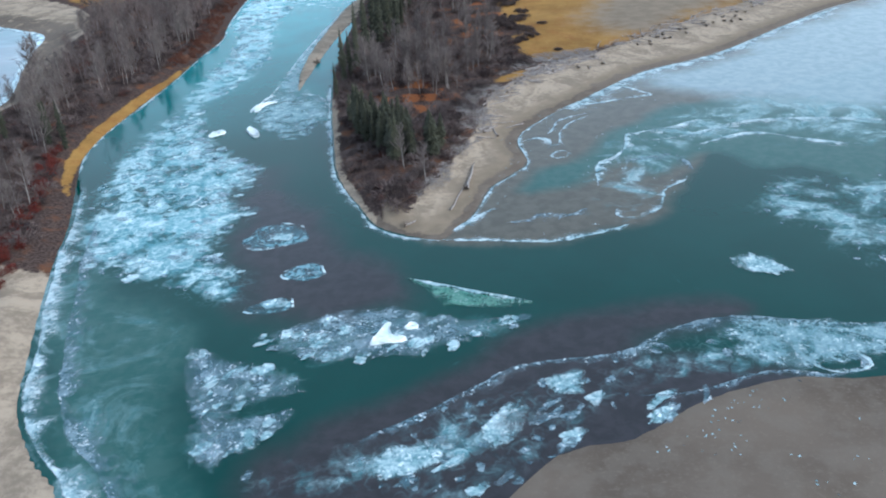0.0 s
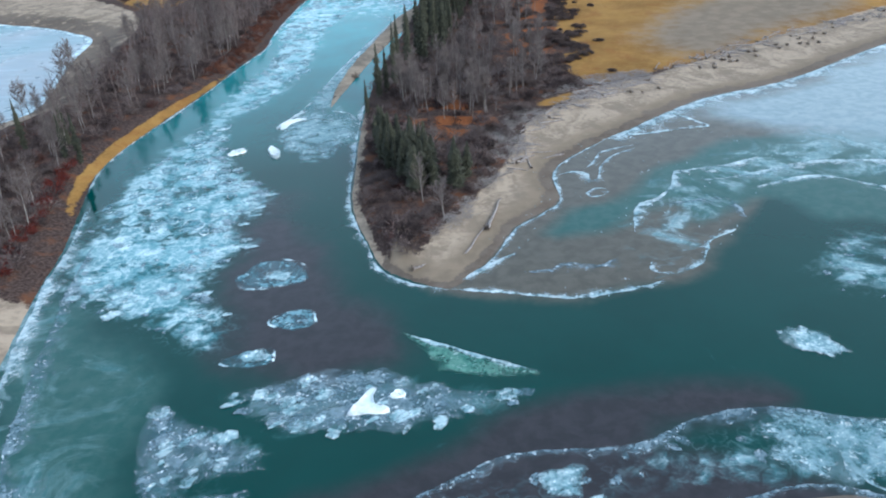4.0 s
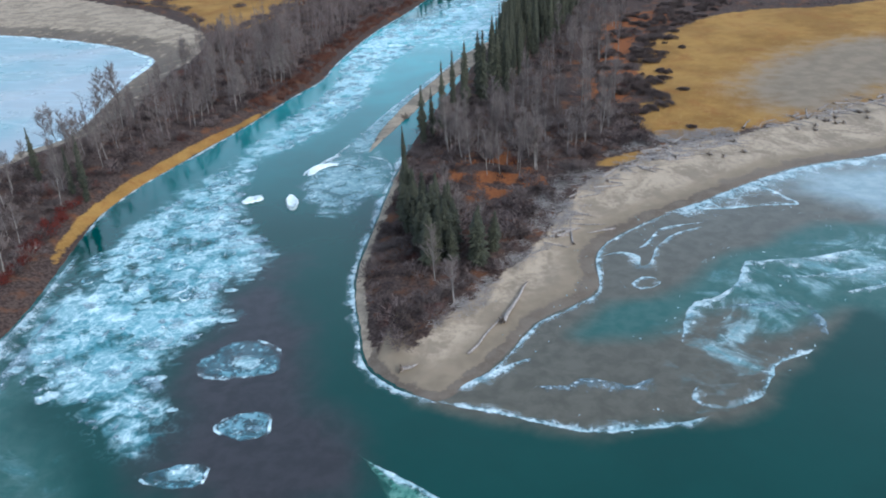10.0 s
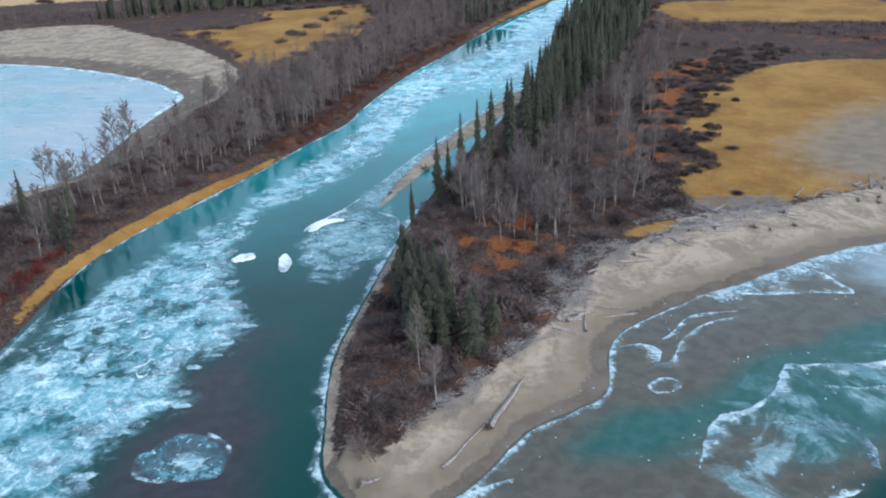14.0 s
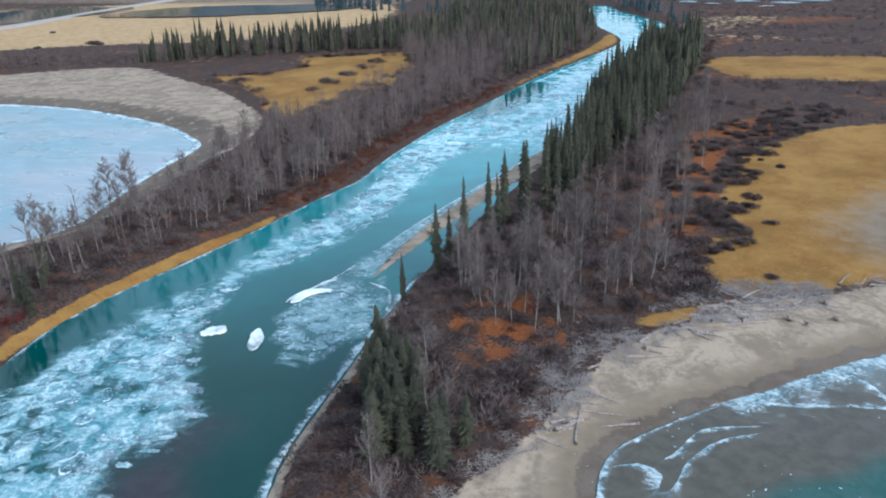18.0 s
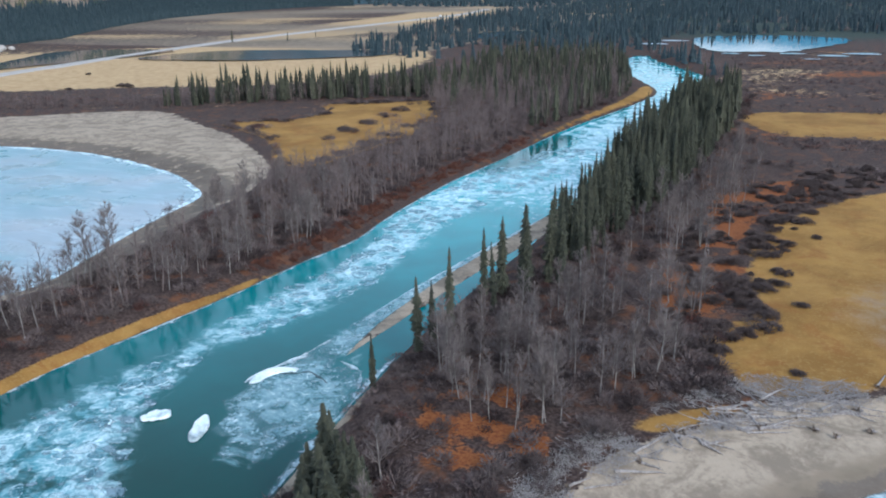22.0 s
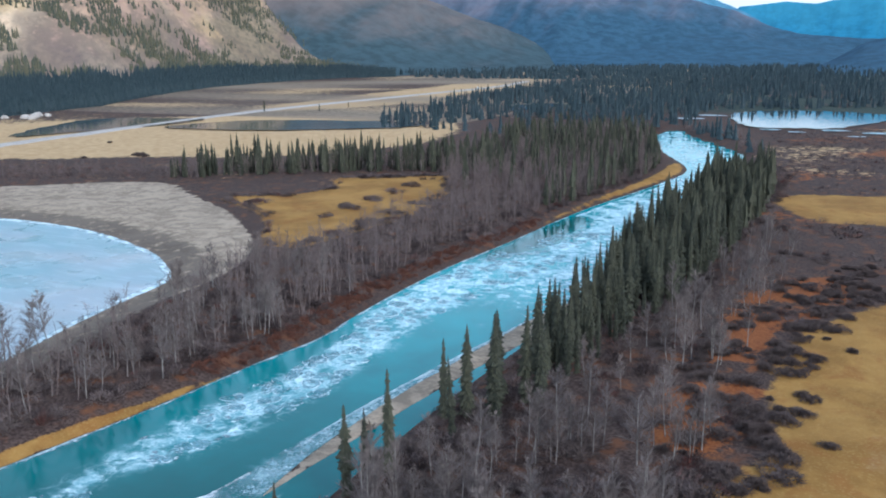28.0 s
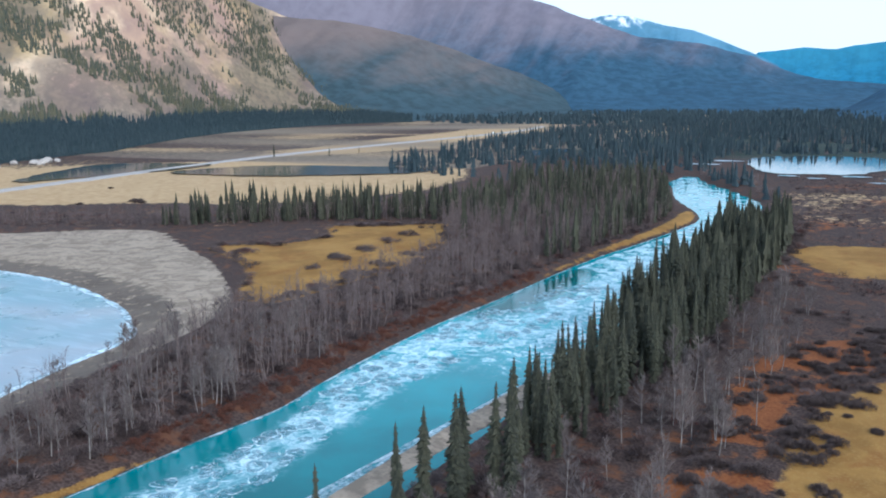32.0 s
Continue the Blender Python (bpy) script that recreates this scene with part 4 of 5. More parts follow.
SPRUCE_ROW = curve([(-20, 312), (-24, 350), (-26, 400), (-30, 480), (-33, 600), (-32, 695), (-12, 695), (0, 600), (3, 480), (-2, 400), (-8, 340), (-12, 310)])
g = np.random.RandomState(11)

# spruces that stand out on the near bank, then the dense row behind them
tip_spruces = [(-21, 214), (-16, 209), (-18, 203), (-13, 196), (-12, 204), (-10, 198), (-10, 188), (-11, 191), (-1, 190), (-2, 194), (-8, 193), (-19, 211), (-20, 212), (-17, 206), (-11, 207), (-23, 218), (-14, 200), (1, 196), (-15, 203), (-13, 208), (-17, 212), (-9, 203), (-12, 200), (-7, 196), (-16, 200), (-9, 191), (-14, 195), (-20, 207), (-6, 190), (-29, 242), (-28, 259), (-24, 266), (-26, 262),
               (-23, 294), (-18, 296), (-21, 284), (-26, 290), (-15, 305), (-20, 303), (-12, 305), (-99, 211), (-104, 213), (-120, 222), (-108, 223), (-112, 228)]
lone_trees = [(-640, 985), (-580, 1018), (-585, 1090), (-520, 1120), (-470, 1060)]
lone_heights = [17, 12, 9, 8, 10]
tip_heights = [13, 12, 11, 13, 12, 10, 12, 11, 12, 11, 13, 12, 13, 11, 10, 9, 11, 9, 11, 12, 10, 12, 13, 11, 9, 12, 11, 10, 9, 12, 17, 21, 15, 20, 23, 17, 18, 22, 21, 25, 14, 13, 15, 12, 11]
row = fill(SPRUCE_ROW, 17, 21)
row = row[row[:, 1] < 625]
row = row[np.argsort(row[:, 1])]
spots = standing(np.array(tip_spruces + lone_trees, float))
near = standing(row[:230])
highs = np.r_[np.array(tip_heights + lone_heights, float), g.uniform(9, 21, len(near)) + 3.5 * (waves(near[:, 0], near[:, 1], 12, 19) > 0)]
plant([spruce_kind(s) for s in (1, 2, 3, 4, 5)], np.r_[spots, near], highs, highs * g.uniform(0.75, 1.15, len(highs)) * np.where(np.arange(len(highs)) < 29, 1.75, 0.92), 1)
crowns = [plain_crown(s) for s in (6, 7, 8, 9)]
behind = standing(row[230:])
varied = g.uniform(8, 20, len(behind)) + 5 * (waves(behind[:, 0], behind[:, 1], 14, 20) > 0.1)
scattered("spruce_wood_by_the_bend", crowns, behind, varied, varied * g.uniform(0.7, 1.15, len(behind)), NEEDLES, "dense dark spruces along the river bend", "trees", 2)

# bare trees
ASPEN_STAND = curve([(-20, 240), (-22, 262), (-12, 285), (-8, 330), (-2, 400), (6, 480), (20, 480), (26, 400), (22, 340), (24, 300), (20, 262), (8, 240), (-4, 232)])
marked = np.array([(-3, 176), (-12, 243), (5, 258), (-3, 256), (-3, 243), (15, 261), (-18, 270), (-12, 252), (4, 242), (3, 254), (11, 253), (-130, 269), (-135, 285), (-110, 237), (-118, 239), (-129, 239),
                   (-132, 280), (-126, 262), (-1, 195), (-6, 200), (-12, 214), (-8, 183)], float)
stand = fill(ASPEN_STAND, 32, 22, lambda x, y, g: (waves(x, y, 16, 18) > -0.6) & (g.rand(len(x)) < np.where(y < 305, 1.0, 0.4)))
stand = stand[np.argsort(stand[:, 1])]
belt = fill(LEFT_WOOD, 70, 23, lambda x, y, g: (y > 130) & (y < 480) & (waves(x, y, 25, 24) > -0.5))
belt = belt[np.argsort(belt[:, 1])]
spots = standing(np.r_[marked, stand[:150], belt[:150]])
highs = np.r_[np.full(len(marked), 12.0), g.uniform(8, 15, len(spots) - len(marked))]
highs[0] = 9.5
highs[11:18] = (17, 16, 13, 14, 14, 15, 14)
wides = highs * g.uniform(0.9, 1.3, len(highs))
wides[0] = 17
plant([aspen_kind(s) for s in (1, 2, 3, 4)], spots, highs, wides, 3)
bare = []
for s in (5, 6, 7):
    line, radii = stem_of_bare_tree(s)
    v, f = tubes([(line, radii)], 4)
    v2, f2 = limbs_of_bare_tree(s, 10, 6)
    bare.append((np.r_[v, v2], np.r_[f, f2 + len(v)]))
far_left = fill(LEFT_WOOD, 19, 24, lambda x, y, g: (y > 240) & (inside(RIVER, x, y) < -9) & (g.rand(len(x)) < np.where(y < 330, 0.3, np.where(y < 640, 0.95, 0.9))))
spots = standing(far_left)
mixed = fill(curve([(-322, 508), (-282, 536), (-256, 558), (-213, 582), (-190, 596), (-205, 632), (-235, 618), (-290, 570), (-330, 526)]), 30, 29)
hedge = fill(curve([(-420, 470), (-465, 508), (-350, 545), (-230, 610), (-215, 590), (-260, 555), (-320, 515)]), 45, 28)
spots = np.r_[spots, standing(mixed), standing(hedge)]
size = np.where(np.arange(len(spots)) < len(far_left) + len(mixed), 1.0, 0.55)
scattered("bare_wood_across_the_river", bare, spots, g.uniform(8, 15, len(spots)) * size, g.uniform(12, 21, len(spots)) * size, BROWN_BARK, "grey leafless wood across the river", "trees", 4)
far_left = fill(LEFT_WOOD, 66, 25, lambda x, y, g: (y > 540) & (g.rand(len(x)) < ((y - 520) / 150).clip(0, 1)))
TREE_ROW = curve([(-322, 512), (-282, 540), (-256, 562), (-213, 586), (-190, 600), (-200, 640), (-230, 625), (-290, 575), (-330, 530)])
BANK_SPRUCES = curve([(-84, 500), (-80, 560), (-76, 620), (-90, 640), (-94, 560), (-92, 505)])
spots = standing(np.r_[far_left, fill(TREE_ROW, 27, 26), fill(BANK_SPRUCES, 60, 27)])
varied = g.uniform(8, 21, len(spots)) + 4 * (waves(spots[:, 0], spots[:, 1], 20, 22) > 0.2)
scattered("spruce_wood_across_the_river", crowns, spots, varied, varied * g.uniform(0.6, 1.0, len(spots)), NEEDLES, "dark spruce wood across the river", "trees", 5)

# willow brush
small_bush = [bush_shape(s) for s in (1, 2, 3, 4)]
far_bush = [bush_shape(s, 6, 30, 0.04) for s in (8, 9)]
dead_bush = [tangle(s) for s in (5, 6, 7)]
brush = [fill(RIGHT_WOOD, 7.2, 31, lambda x, y, g: g.rand(len(x)) < np.where(y < 300, 1.0, 0.5)), fill(LEFT_WOOD, 9, 32, lambda x, y, g: g.rand(len(x)) < np.where(y < 330, 1.0, 0.45))]
p = np.concatenate(brush)
clear = ((inside(HEATH, p[:, 0], p[:, 1]) > -1) & (waves(p[:, 0], p[:, 1], 4, 78) > 0.0)) | (inside(HEATH_GOLD, p[:, 0], p[:, 1]) > -1) | ((p[:, 0] > 4) & (p[:, 1] > 285) & (waves(p[:, 0], p[:, 1], 9, 12) < 0.55))
p = p[~clear]
spots = standing(p)
tall = g.uniform(1.2, 3.4, len(p)) + 1.2 * waves(p[:, 0], p[:, 1], 7, 96).clip(-0.3, 1)
scattered("willow_brush", small_bush, spots, tall, tall * g.uniform(1.2, 2.1, len(p)), TWIG, "dense leafless purple-brown willow brush", "brush", 6)
BANK_STRIP = curve([(-86.5, 290), (-83, 325), (-85, 345), (-86, 368), (-86, 405), (-82, 450), (-80, 480), (-84, 490), (-89, 450), (-94, 405), (-94, 345), (-92, 325), (-94, 290)])
p = fill(BANK_STRIP, 2.6, 39)
tall = g.uniform(0.6, 1.8, len(p))
scattered("russet_brush", small_bush, standing(p), tall, tall * g.uniform(1.2, 2.0, len(p)), RUSSET, "low russet brush along the river bank", "brush", 18)
RED_EDGE = curve([(-84, 140), (-90, 170), (-96, 195), (-99, 210), (-103, 208), (-100, 190), (-95, 168), (-90, 142)])
p = fill(RED_EDGE, 3.2, 38)
tall = g.uniform(1.0, 2.6, len(p))
scattered("crimson_brush", small_bush, standing(p), tall, tall * g.uniform(0.9, 1.4, len(p)), CRIMSON, "dark crimson dogwood brush along the bank", "brush", 16)
MEADOW_EDGE = curve([(24, 272), (14, 296), (10, 335), (11, 380), (24, 430), (60, 470), (64, 440), (46, 400), (38, 360), (38, 330), (38, 306), (34, 284)])
clumps = fill(MEADOW_EDGE, 19, 33, lambda x, y, g: waves(x, y, 9, 12) > -0.45)
clumps = clumps[np.random.RandomState(34).permutation(len(clumps))]
clumps = np.r_[[(35, 295), (43, 275), (42, 310), (27, 279), (37, 332), (44, 366), (24, 336), (24, 307)], clumps[:290]]
bushes = [tagged(new("willow_bush", bare_mesh("willow_bush", bush_shape(s, 50, 900, 0.014), BUSH_TWIG)), "leafless dark brown willow bush on golden grass", "bush", "willow bushes") for s in (11, 12, 13, 14)]
spots = standing(clumps)
tall = g.uniform(1.0, 2.5, len(spots))
spread = tall * g.uniform(1.3, 2.6, len(spots))
tall[0], spread[0], tall[1], spread[1] = 2.2, 6.5, 1.3, 3.2
plant(bushes, spots, tall, spread, 7)
left_edge = fill(MEADOW_LEFT, 7, 34, lambda x, y, g: (waves(x, y, 14, 14) > 0.75) | (inside(MEADOW_LEFT, x, y) < 3 + 3 * waves(x, y, 12, 83)))
HEDGE = curve([(-420, 470), (-465, 508), (-350, 545), (-320, 520), (-332, 508)])
lone = standing(np.array([(-423, 583), (-429, 585), (-417, 582), (-520, 640), (-455, 560)], float))
plant([bushes[0]], np.r_[[bushes[0].matrix_basis.translation], lone], [tall[0], 3.6, 3.0, 2.6, 2.2, 2.4], [spread[0], 7, 6, 5, 4, 5], 8)
MARSH = curve([(10, 610), (150, 620), (250, 700), (200, 950), (-20, 960), (-20, 800), (-5, 700)])
MARSH_NEAR = curve([(20, 480), (60, 450), (110, 450), (250, 520), (250, 600), (130, 615), (130, 540), (42, 530), (22, 532)])
spots = standing(left_edge)
tall = g.uniform(1.6, 3.2, len(spots))
scattered("meadow_willows", small_bush, spots, tall, tall * g.uniform(1.5, 2.4, len(spots)), TWIG, "dark willow clumps on the golden meadow", "brush", 19)
p = np.concatenate([fill(HEDGE, 12, 35), fill(MARSH, 30, 36, lambda x, y, g: waves(x, y, 45, 15) > -0.3), fill(MARSH_NEAR, 14, 37, lambda x, y, g: waves(x, y, 30, 16) > -0.4)])
spots = standing(p)
tall = g.uniform(1.5, 3.0, len(p))
scattered("marsh_brush", far_bush, spots, tall, tall * g.uniform(1.2, 2.0, len(p)), TWIG, "low leafless brush in the far marsh", "brush", 8)


# far spruce woods
def far_spruce(seed, tiers=4):
    g = np.random.RandomState(seed)
    verts, faces = [], []
    for k in range(tiers):
        z, r = 0.05 + 0.88 * k / tiers, 0.13 * (1 - 0.8 * k / tiers)
        n = len(verts)
        verts += [(r * g.uniform(0.7, 1.2) * math.cos(a), r * g.uniform(0.7, 1.2) * math.sin(a), z + g.uniform(-0.05, 0.03)) for a in np.arange(5) * math.tau / 5]
        verts.append((0, 0, min(1.0, z + 1.36 / tiers)))
        faces += [(n + i, n + (i + 1) % 5, n + 5) for i in range(5)]
    return np.array(verts), np.array(faces)


cheap = [far_spruce(s) for s in (1, 2, 3)]
FAR_WOODS = curve([(-420, 900), (-250, 830), (-130, 900), (-75, 850), (-27, 745), (-22, 770), (-50, 880), (-110, 960), (-120, 1200), (60, 1230), (400, 1250), (900, 1600), (600, 2600), (-300, 2600), (-560, 2000), (-520, 1300), (-460, 1100)])
p = fill(FAR_WOODS, 130, 41, lambda x, y, g: (waves(x, y, 120, 21) > -0.45) & (g.rand(len(x)) < (1.5 - y / 2600)))
wet = (inside(RIVER, p[:, 0], p[:, 1]) > -4) | (inside(curve([(-384, 1150), (-361, 1245), (-320, 1200), (-346, 1080)]), p[:, 0], p[:, 1]) > -6)
p = p[~wet]
spots = np.c_[p, np.full(len(p), 1.5)]
bare_far = g.rand(len(p)) < 0.28
sprig = [bush_shape(s, 8, 16, 0.05) for s in (15, 16)]
scattered("far_bare_woods", sprig, spots[bare_far], g.uniform(7, 14, bare_far.sum()), g.uniform(4, 8, bare_far.sum()), BROWN_BARK, "grey leafless trees among the far conifers", "trees", 17)
spots = spots[~bare_far]
p = p[~bare_far]
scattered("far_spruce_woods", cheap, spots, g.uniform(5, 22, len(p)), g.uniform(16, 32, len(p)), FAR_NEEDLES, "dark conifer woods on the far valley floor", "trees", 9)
FAR_BELT = curve([(-1500, 2500), (-700, 2150), (-300, 2300), (400, 2400), (1200, 2500), (1400, 3200), (200, 3400), (-900, 3450), (-1700, 3300)])
p = fill(FAR_BELT, 620, 43, lambda x, y, g: waves(x * 0.5, y * 1.3, 130, 97) > -0.25)
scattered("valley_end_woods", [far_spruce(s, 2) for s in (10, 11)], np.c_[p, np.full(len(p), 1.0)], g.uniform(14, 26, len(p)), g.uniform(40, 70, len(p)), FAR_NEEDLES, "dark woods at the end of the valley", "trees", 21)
# conifer belts on the hillside
g = np.random.RandomState(51)
a, u = g.uniform(31, 66, 60000), g.uniform(0.0, 1.0, 60000) ** 1.8
x, y, z = slope_point(a, u, NEAR_FOOT, 1350, NEAR_TOP, 22)
grown_over = (waves(x, y, 170, 31) + 0.5 * waves(x, y, 50, 32) + (0.3 - u).clip(0.03, 1) * 11 > g.uniform(0.0, 1.9, len(x)))
p = np.c_[x, y, z - 1][grown_over][:34000]
low = u[grown_over][:34000] < 0.2
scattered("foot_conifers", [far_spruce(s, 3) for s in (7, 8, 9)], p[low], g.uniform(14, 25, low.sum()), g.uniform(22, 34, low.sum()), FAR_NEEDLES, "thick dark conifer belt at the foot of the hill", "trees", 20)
p = p[~low]
scattered("hillside_conifers", [far_spruce(s, 2) for s in (4, 5, 6)], p, g.uniform(10, 22, len(p)), g.uniform(20, 34, len(p)), HILL_NEEDLES, "belts of dark conifers on the dry hillside", "trees", 10)

# ---------------------------------------------------------------- ice


def ribbon(name, points, width, material, label, seed, closed=False, z=0.03, fade=-1):
    """A skin of ice along a line of the plan: crisp at one edge, fading out on the other side."""
    line = curve(points, closed, 12)
    g = np.random.RandomState(seed)
    n = len(line)
    along = np.gradient(line, axis=0)
    along /= np.linalg.norm(along, axis=1)[:, None] + 1e-9
    side = np.c_[-along[:, 1], along[:, 0]]

    def drift(spread, over):
        return np.convolve(g.uniform(-spread, spread, n + over - 1), np.ones(over) / over, "valid")

    wide = width * (1.0 + drift(1.1, 7) + drift(0.5, 3))
    shift = drift(0.9 + 0.5 * width, 9) + drift(0.35, 4)
    thin = drift(1.0, 9) + drift(0.5, 3)
    if not closed:
        ends = np.minimum(np.arange(n), np.arange(n)[::-1])
        wide = wide * (0.25 + ends / 10).clip(0, 1)
        thin = thin - 1.6 * (1 - ends / 6).clip(0, 1)
    verts, cores = [], []
    for k in range(n):
        for o, h, c in ((-0.25, -0.04, 0.0), (0.0, 0.06, 0.95), (0.3, 0.06, 0.75), (0.9, 0.04, 0.35), (1.9, -0.04, 0.0)):
            x, y = line[k] - fade * side[k] * (shift[k] * 0.4 + max(wide[k], 0.2 * width) * o * -1)
            verts.append((x, y, z + h))
            cores.append(c + 0.45 * thin[k] if c else -0.1)
    faces = grid_faces(n, 5)
    if closed:
        faces = np.r_[faces, [[(n - 1) * 5 + i, (n - 1) * 5 + i + 1, i + 1, i] for i in range(4)]]
    return sheet(name, verts, faces, material, label=label, category="shore ice", layers={"core": cores})


LOW = "white shelf ice frozen to the shore"
ribbon("ice_edge_left_bank", [(x + 0.3, y) for x, y in LEFT_BANK[8:24]], 0.7, EDGE_ICE, LOW, 1)
ribbon("ice_edge_left_beach", [(x + 1.2, y) for x, y in LEFT_BANK[:9]], 2.3, EDGE_ICE, LOW, 2)
ribbon("ice_edge_left_beach_inner", [(x + 6, y + 1) for x, y in LEFT_BANK[:8]], 2.6, GREY_ICE, LOW, 3)
ribbon("ice_edge_peninsula", [(x - 0.5, y - 0.3) for x, y in RIGHT_BANK[13:]], 1.0, EDGE_ICE, LOW, 4)
ribbon("ice_edge_point", [(0, 149), (8, 148.3), (15, 146.8), (23, 146), (30, 147.5), (35, 150)], 1.3, EDGE_ICE, LOW, 5, fade=1)
ribbon("ice_edge_east", [(4, 154), (8, 162), (12, 173), (18, 180), (22, 187), (21, 200), (24, 208.5), (31, 217.5), (36, 223)], 0.8, EDGE_ICE, LOW, 6)
ribbon("ice_band_east", [(34, 222), (41, 228), (55, 242.5), (69, 254), (94, 267), (131, 299), (160, 321)], 4.6, EDGE_ICE, LOW, 7)
ribbon("ice_hook_east", [(55, 242), (60, 236), (63, 230.5), (56, 229), (46, 226), (38, 225)], 1.3, EDGE_ICE, LOW, 8)
ribbon("ice_loop_east", [(21.5, 200), (26, 202.5), (29, 201), (29.5, 197), (31.5, 199), (32, 204), (36, 212), (43, 217)], 1.0, EDGE_ICE, LOW, 9)
ribbon("ice_loop_inner", [(28, 203), (31, 208), (34, 215), (43, 219)], 0.8, EDGE_ICE, LOW, 10)
ribbon("ice_ring_east", [(28, 190), (30.5, 192.8), (33, 191.5), (32, 189.3), (29.3, 188)], 0.8, EDGE_ICE, LOW, 11, True)
ribbon("ice_edge_bar", [(-49, 262), (-47, 290), (-43.5, 318), (-40, 342), (-36, 366), (-32, 386)], 1.6, EDGE_ICE, LOW, 12)
ribbon("ice_edge_bar_inner", [(-45.5, 262), (-45.2, 290), (-42, 320), (-38, 348), (-34, 374)], 0.8, EDGE_ICE, LOW, 13)
ribbon("ice_rim_bar_head", [(-54, 236), (-54.5, 241), (-52.5, 246), (-50.5, 252), (-49.5, 262)], 1.6, SNOW_ICE, LOW, 27)
ribbon("ice_crack_bar", [(-52, 242.5), (-48, 243), (-45, 245), (-41, 243.5), (-39, 242)], 0.16, POND, "dark open crack in the shelf ice", 28, z=0.16)
ribbon("ice_curl_bar", [(-43, 252), (-37, 250), (-33, 244), (-31.5, 238)], 1.0, EDGE_ICE, LOW, 15)
ribbon("ice_edge_south", [(-16, 89), (-6, 95), (3, 101), (9, 105), (18, 107), (28, 108), (38, 113.5), (48, 116), (60, 113), (75, 111), (110, 110)], 1.6, GREY_ICE, LOW, 16)
ribbon("ice_edge_mud", [(27, 97), (37, 97), (46, 100), (52, 100.5), (57, 99), (62, 100), (63, 103), (58, 106)], 1.0, GREY_ICE, LOW, 17)
ribbon("ice_swirl_shelf", [(36, 171), (37, 179), (39, 184), (43, 187), (47, 193), (49, 201), (52, 202), (60, 204), (72, 210)], 1.8, EDGE_ICE, LOW, 22)
ribbon("ice_plume_shelf", [(42, 183), (49, 185), (57, 186.5), (59, 182), (59.5, 176)], 1.8, GREY_ICE, LOW, 29)
ribbon("ice_rim_shelf", [(38, 160), (37, 156.5), (39, 154), (43, 155), (47, 158), (49, 163), (50, 166), (53, 169), (57, 172)], 1.2, EDGE_ICE, LOW, 23, fade=1)
ribbon("ice_bank_shelf", [(31, 149), (35, 150), (40, 152)], 0.9, EDGE_ICE, LOW, 30)
ribbon("ice_tip_shelf", [(-1, 152), (3, 154.5), (6, 157.5), (9, 160.5), (12, 163)], 1.3, EDGE_ICE, LOW, 24)
ribbon("ice_tip_outer", [(13, 155), (18, 156.3), (21, 158.3), (25, 158.4), (28, 157.5), (32, 161)], 1.6, GREY_ICE, LOW, 25)
ribbon("ice_streak_shelf", [(52, 196), (60, 197), (70, 201), (84, 206), (100, 205), (118, 200)], 2.6, EDGE_ICE, LOW, 31)
ribbon("ice_streak_shelf_outer", [(64, 191), (74, 196), (82, 197), (91, 191.5), (105, 184)], 1.6, EDGE_ICE, LOW, 32)
ribbon("ice_ring_south", [(56, 102.5), (60, 105), (64, 103.5), (64.5, 100.5), (60, 99), (57, 100)], 0.8, EDGE_ICE, LOW, 26, True)
ribbon("ice_creek", [(52, 98), (52, 95.5), (49.5, 91.5), (47.5, 88.5), (49, 86), (55, 82), (62, 79)], 0.35, POND, "dark narrow creek across the mud", 21, z=0.25)
ribbon("ice_edge_lake", [(-145, 246), (-139.5, 259), (-142.5, 276), (-150.5, 303), (-156.5, 328), (-161.5, 350), (-176, 362), (-199, 376), (-240, 390), (-282, 396), (-330, 391)], 8.0, RIM_ICE, LOW, 18)
ribbon("ice_streak_lake", [(-240, 391), (-262, 402), (-285, 410), (-307, 419)], 2.0, EDGE_ICE, LOW, 19)


def slab_shape(outline, thick, seed, firm=False):
    """A slab of ice with a ragged raised rim and a sunken, lumpy middle, about its own centre."""
    g = np.random.RandomState(seed)
    outline = np.asarray(outline, float)
    n = len(outline)
    push = 1 + (0.03 if firm else 0.09) * g.normal(size=n)[:, None]
    rings = [(1.0, -0.06), (0.98, 0.75 * thick), (0.86, thick), (0.62, 0.55 * thick), (0.3, 0.5 * thick)]
    verts = []
    for k, (scale, h) in enumerate(rings):
        ring = outline * push * scale
        verts += [(x, y, h * (g.uniform(0.6, 1.4) if k else 1)) for x, y in ring]
    verts.append((0, 0, 0.5 * thick))
    faces = []
    for k in range(len(rings) - 1):
        for i in range(n):
            j = (i + 1) % n
            a, b, c, d = k * n + i, k * n + j, (k + 1) * n + j, (k + 1) * n + i
            faces += [(a, b, c), (a, c, d)]
    m = (len(rings) - 1) * n
    faces += [(m + i, m + (i + 1) % n, m + n) for i in range(n)]
    return np.array(verts), np.array(faces), np.r_[np.repeat([0.0, 1.6, 2.0, 2.0, 2.0] if firm else [0.0, 0.1, 0.5, 0.85, 1.0], n), 2.0 if firm else 1.0]


def oval(length, width, n, seed, ragged=0.16):
    g = np.random.RandomState(seed)
    a = np.arange(n) * math.tau / n
    r = 1 + ragged * np.sin(2 * a + g.uniform(0, 6)) + ragged * 0.8 * np.sin(3 * a + g.uniform(0, 6)) + ragged * 0.5 * np.sin(5 * a + g.uniform(0, 6))
    return np.c_[np.cos(a) * r * length / 2, np.sin(a) * r * width / 2]


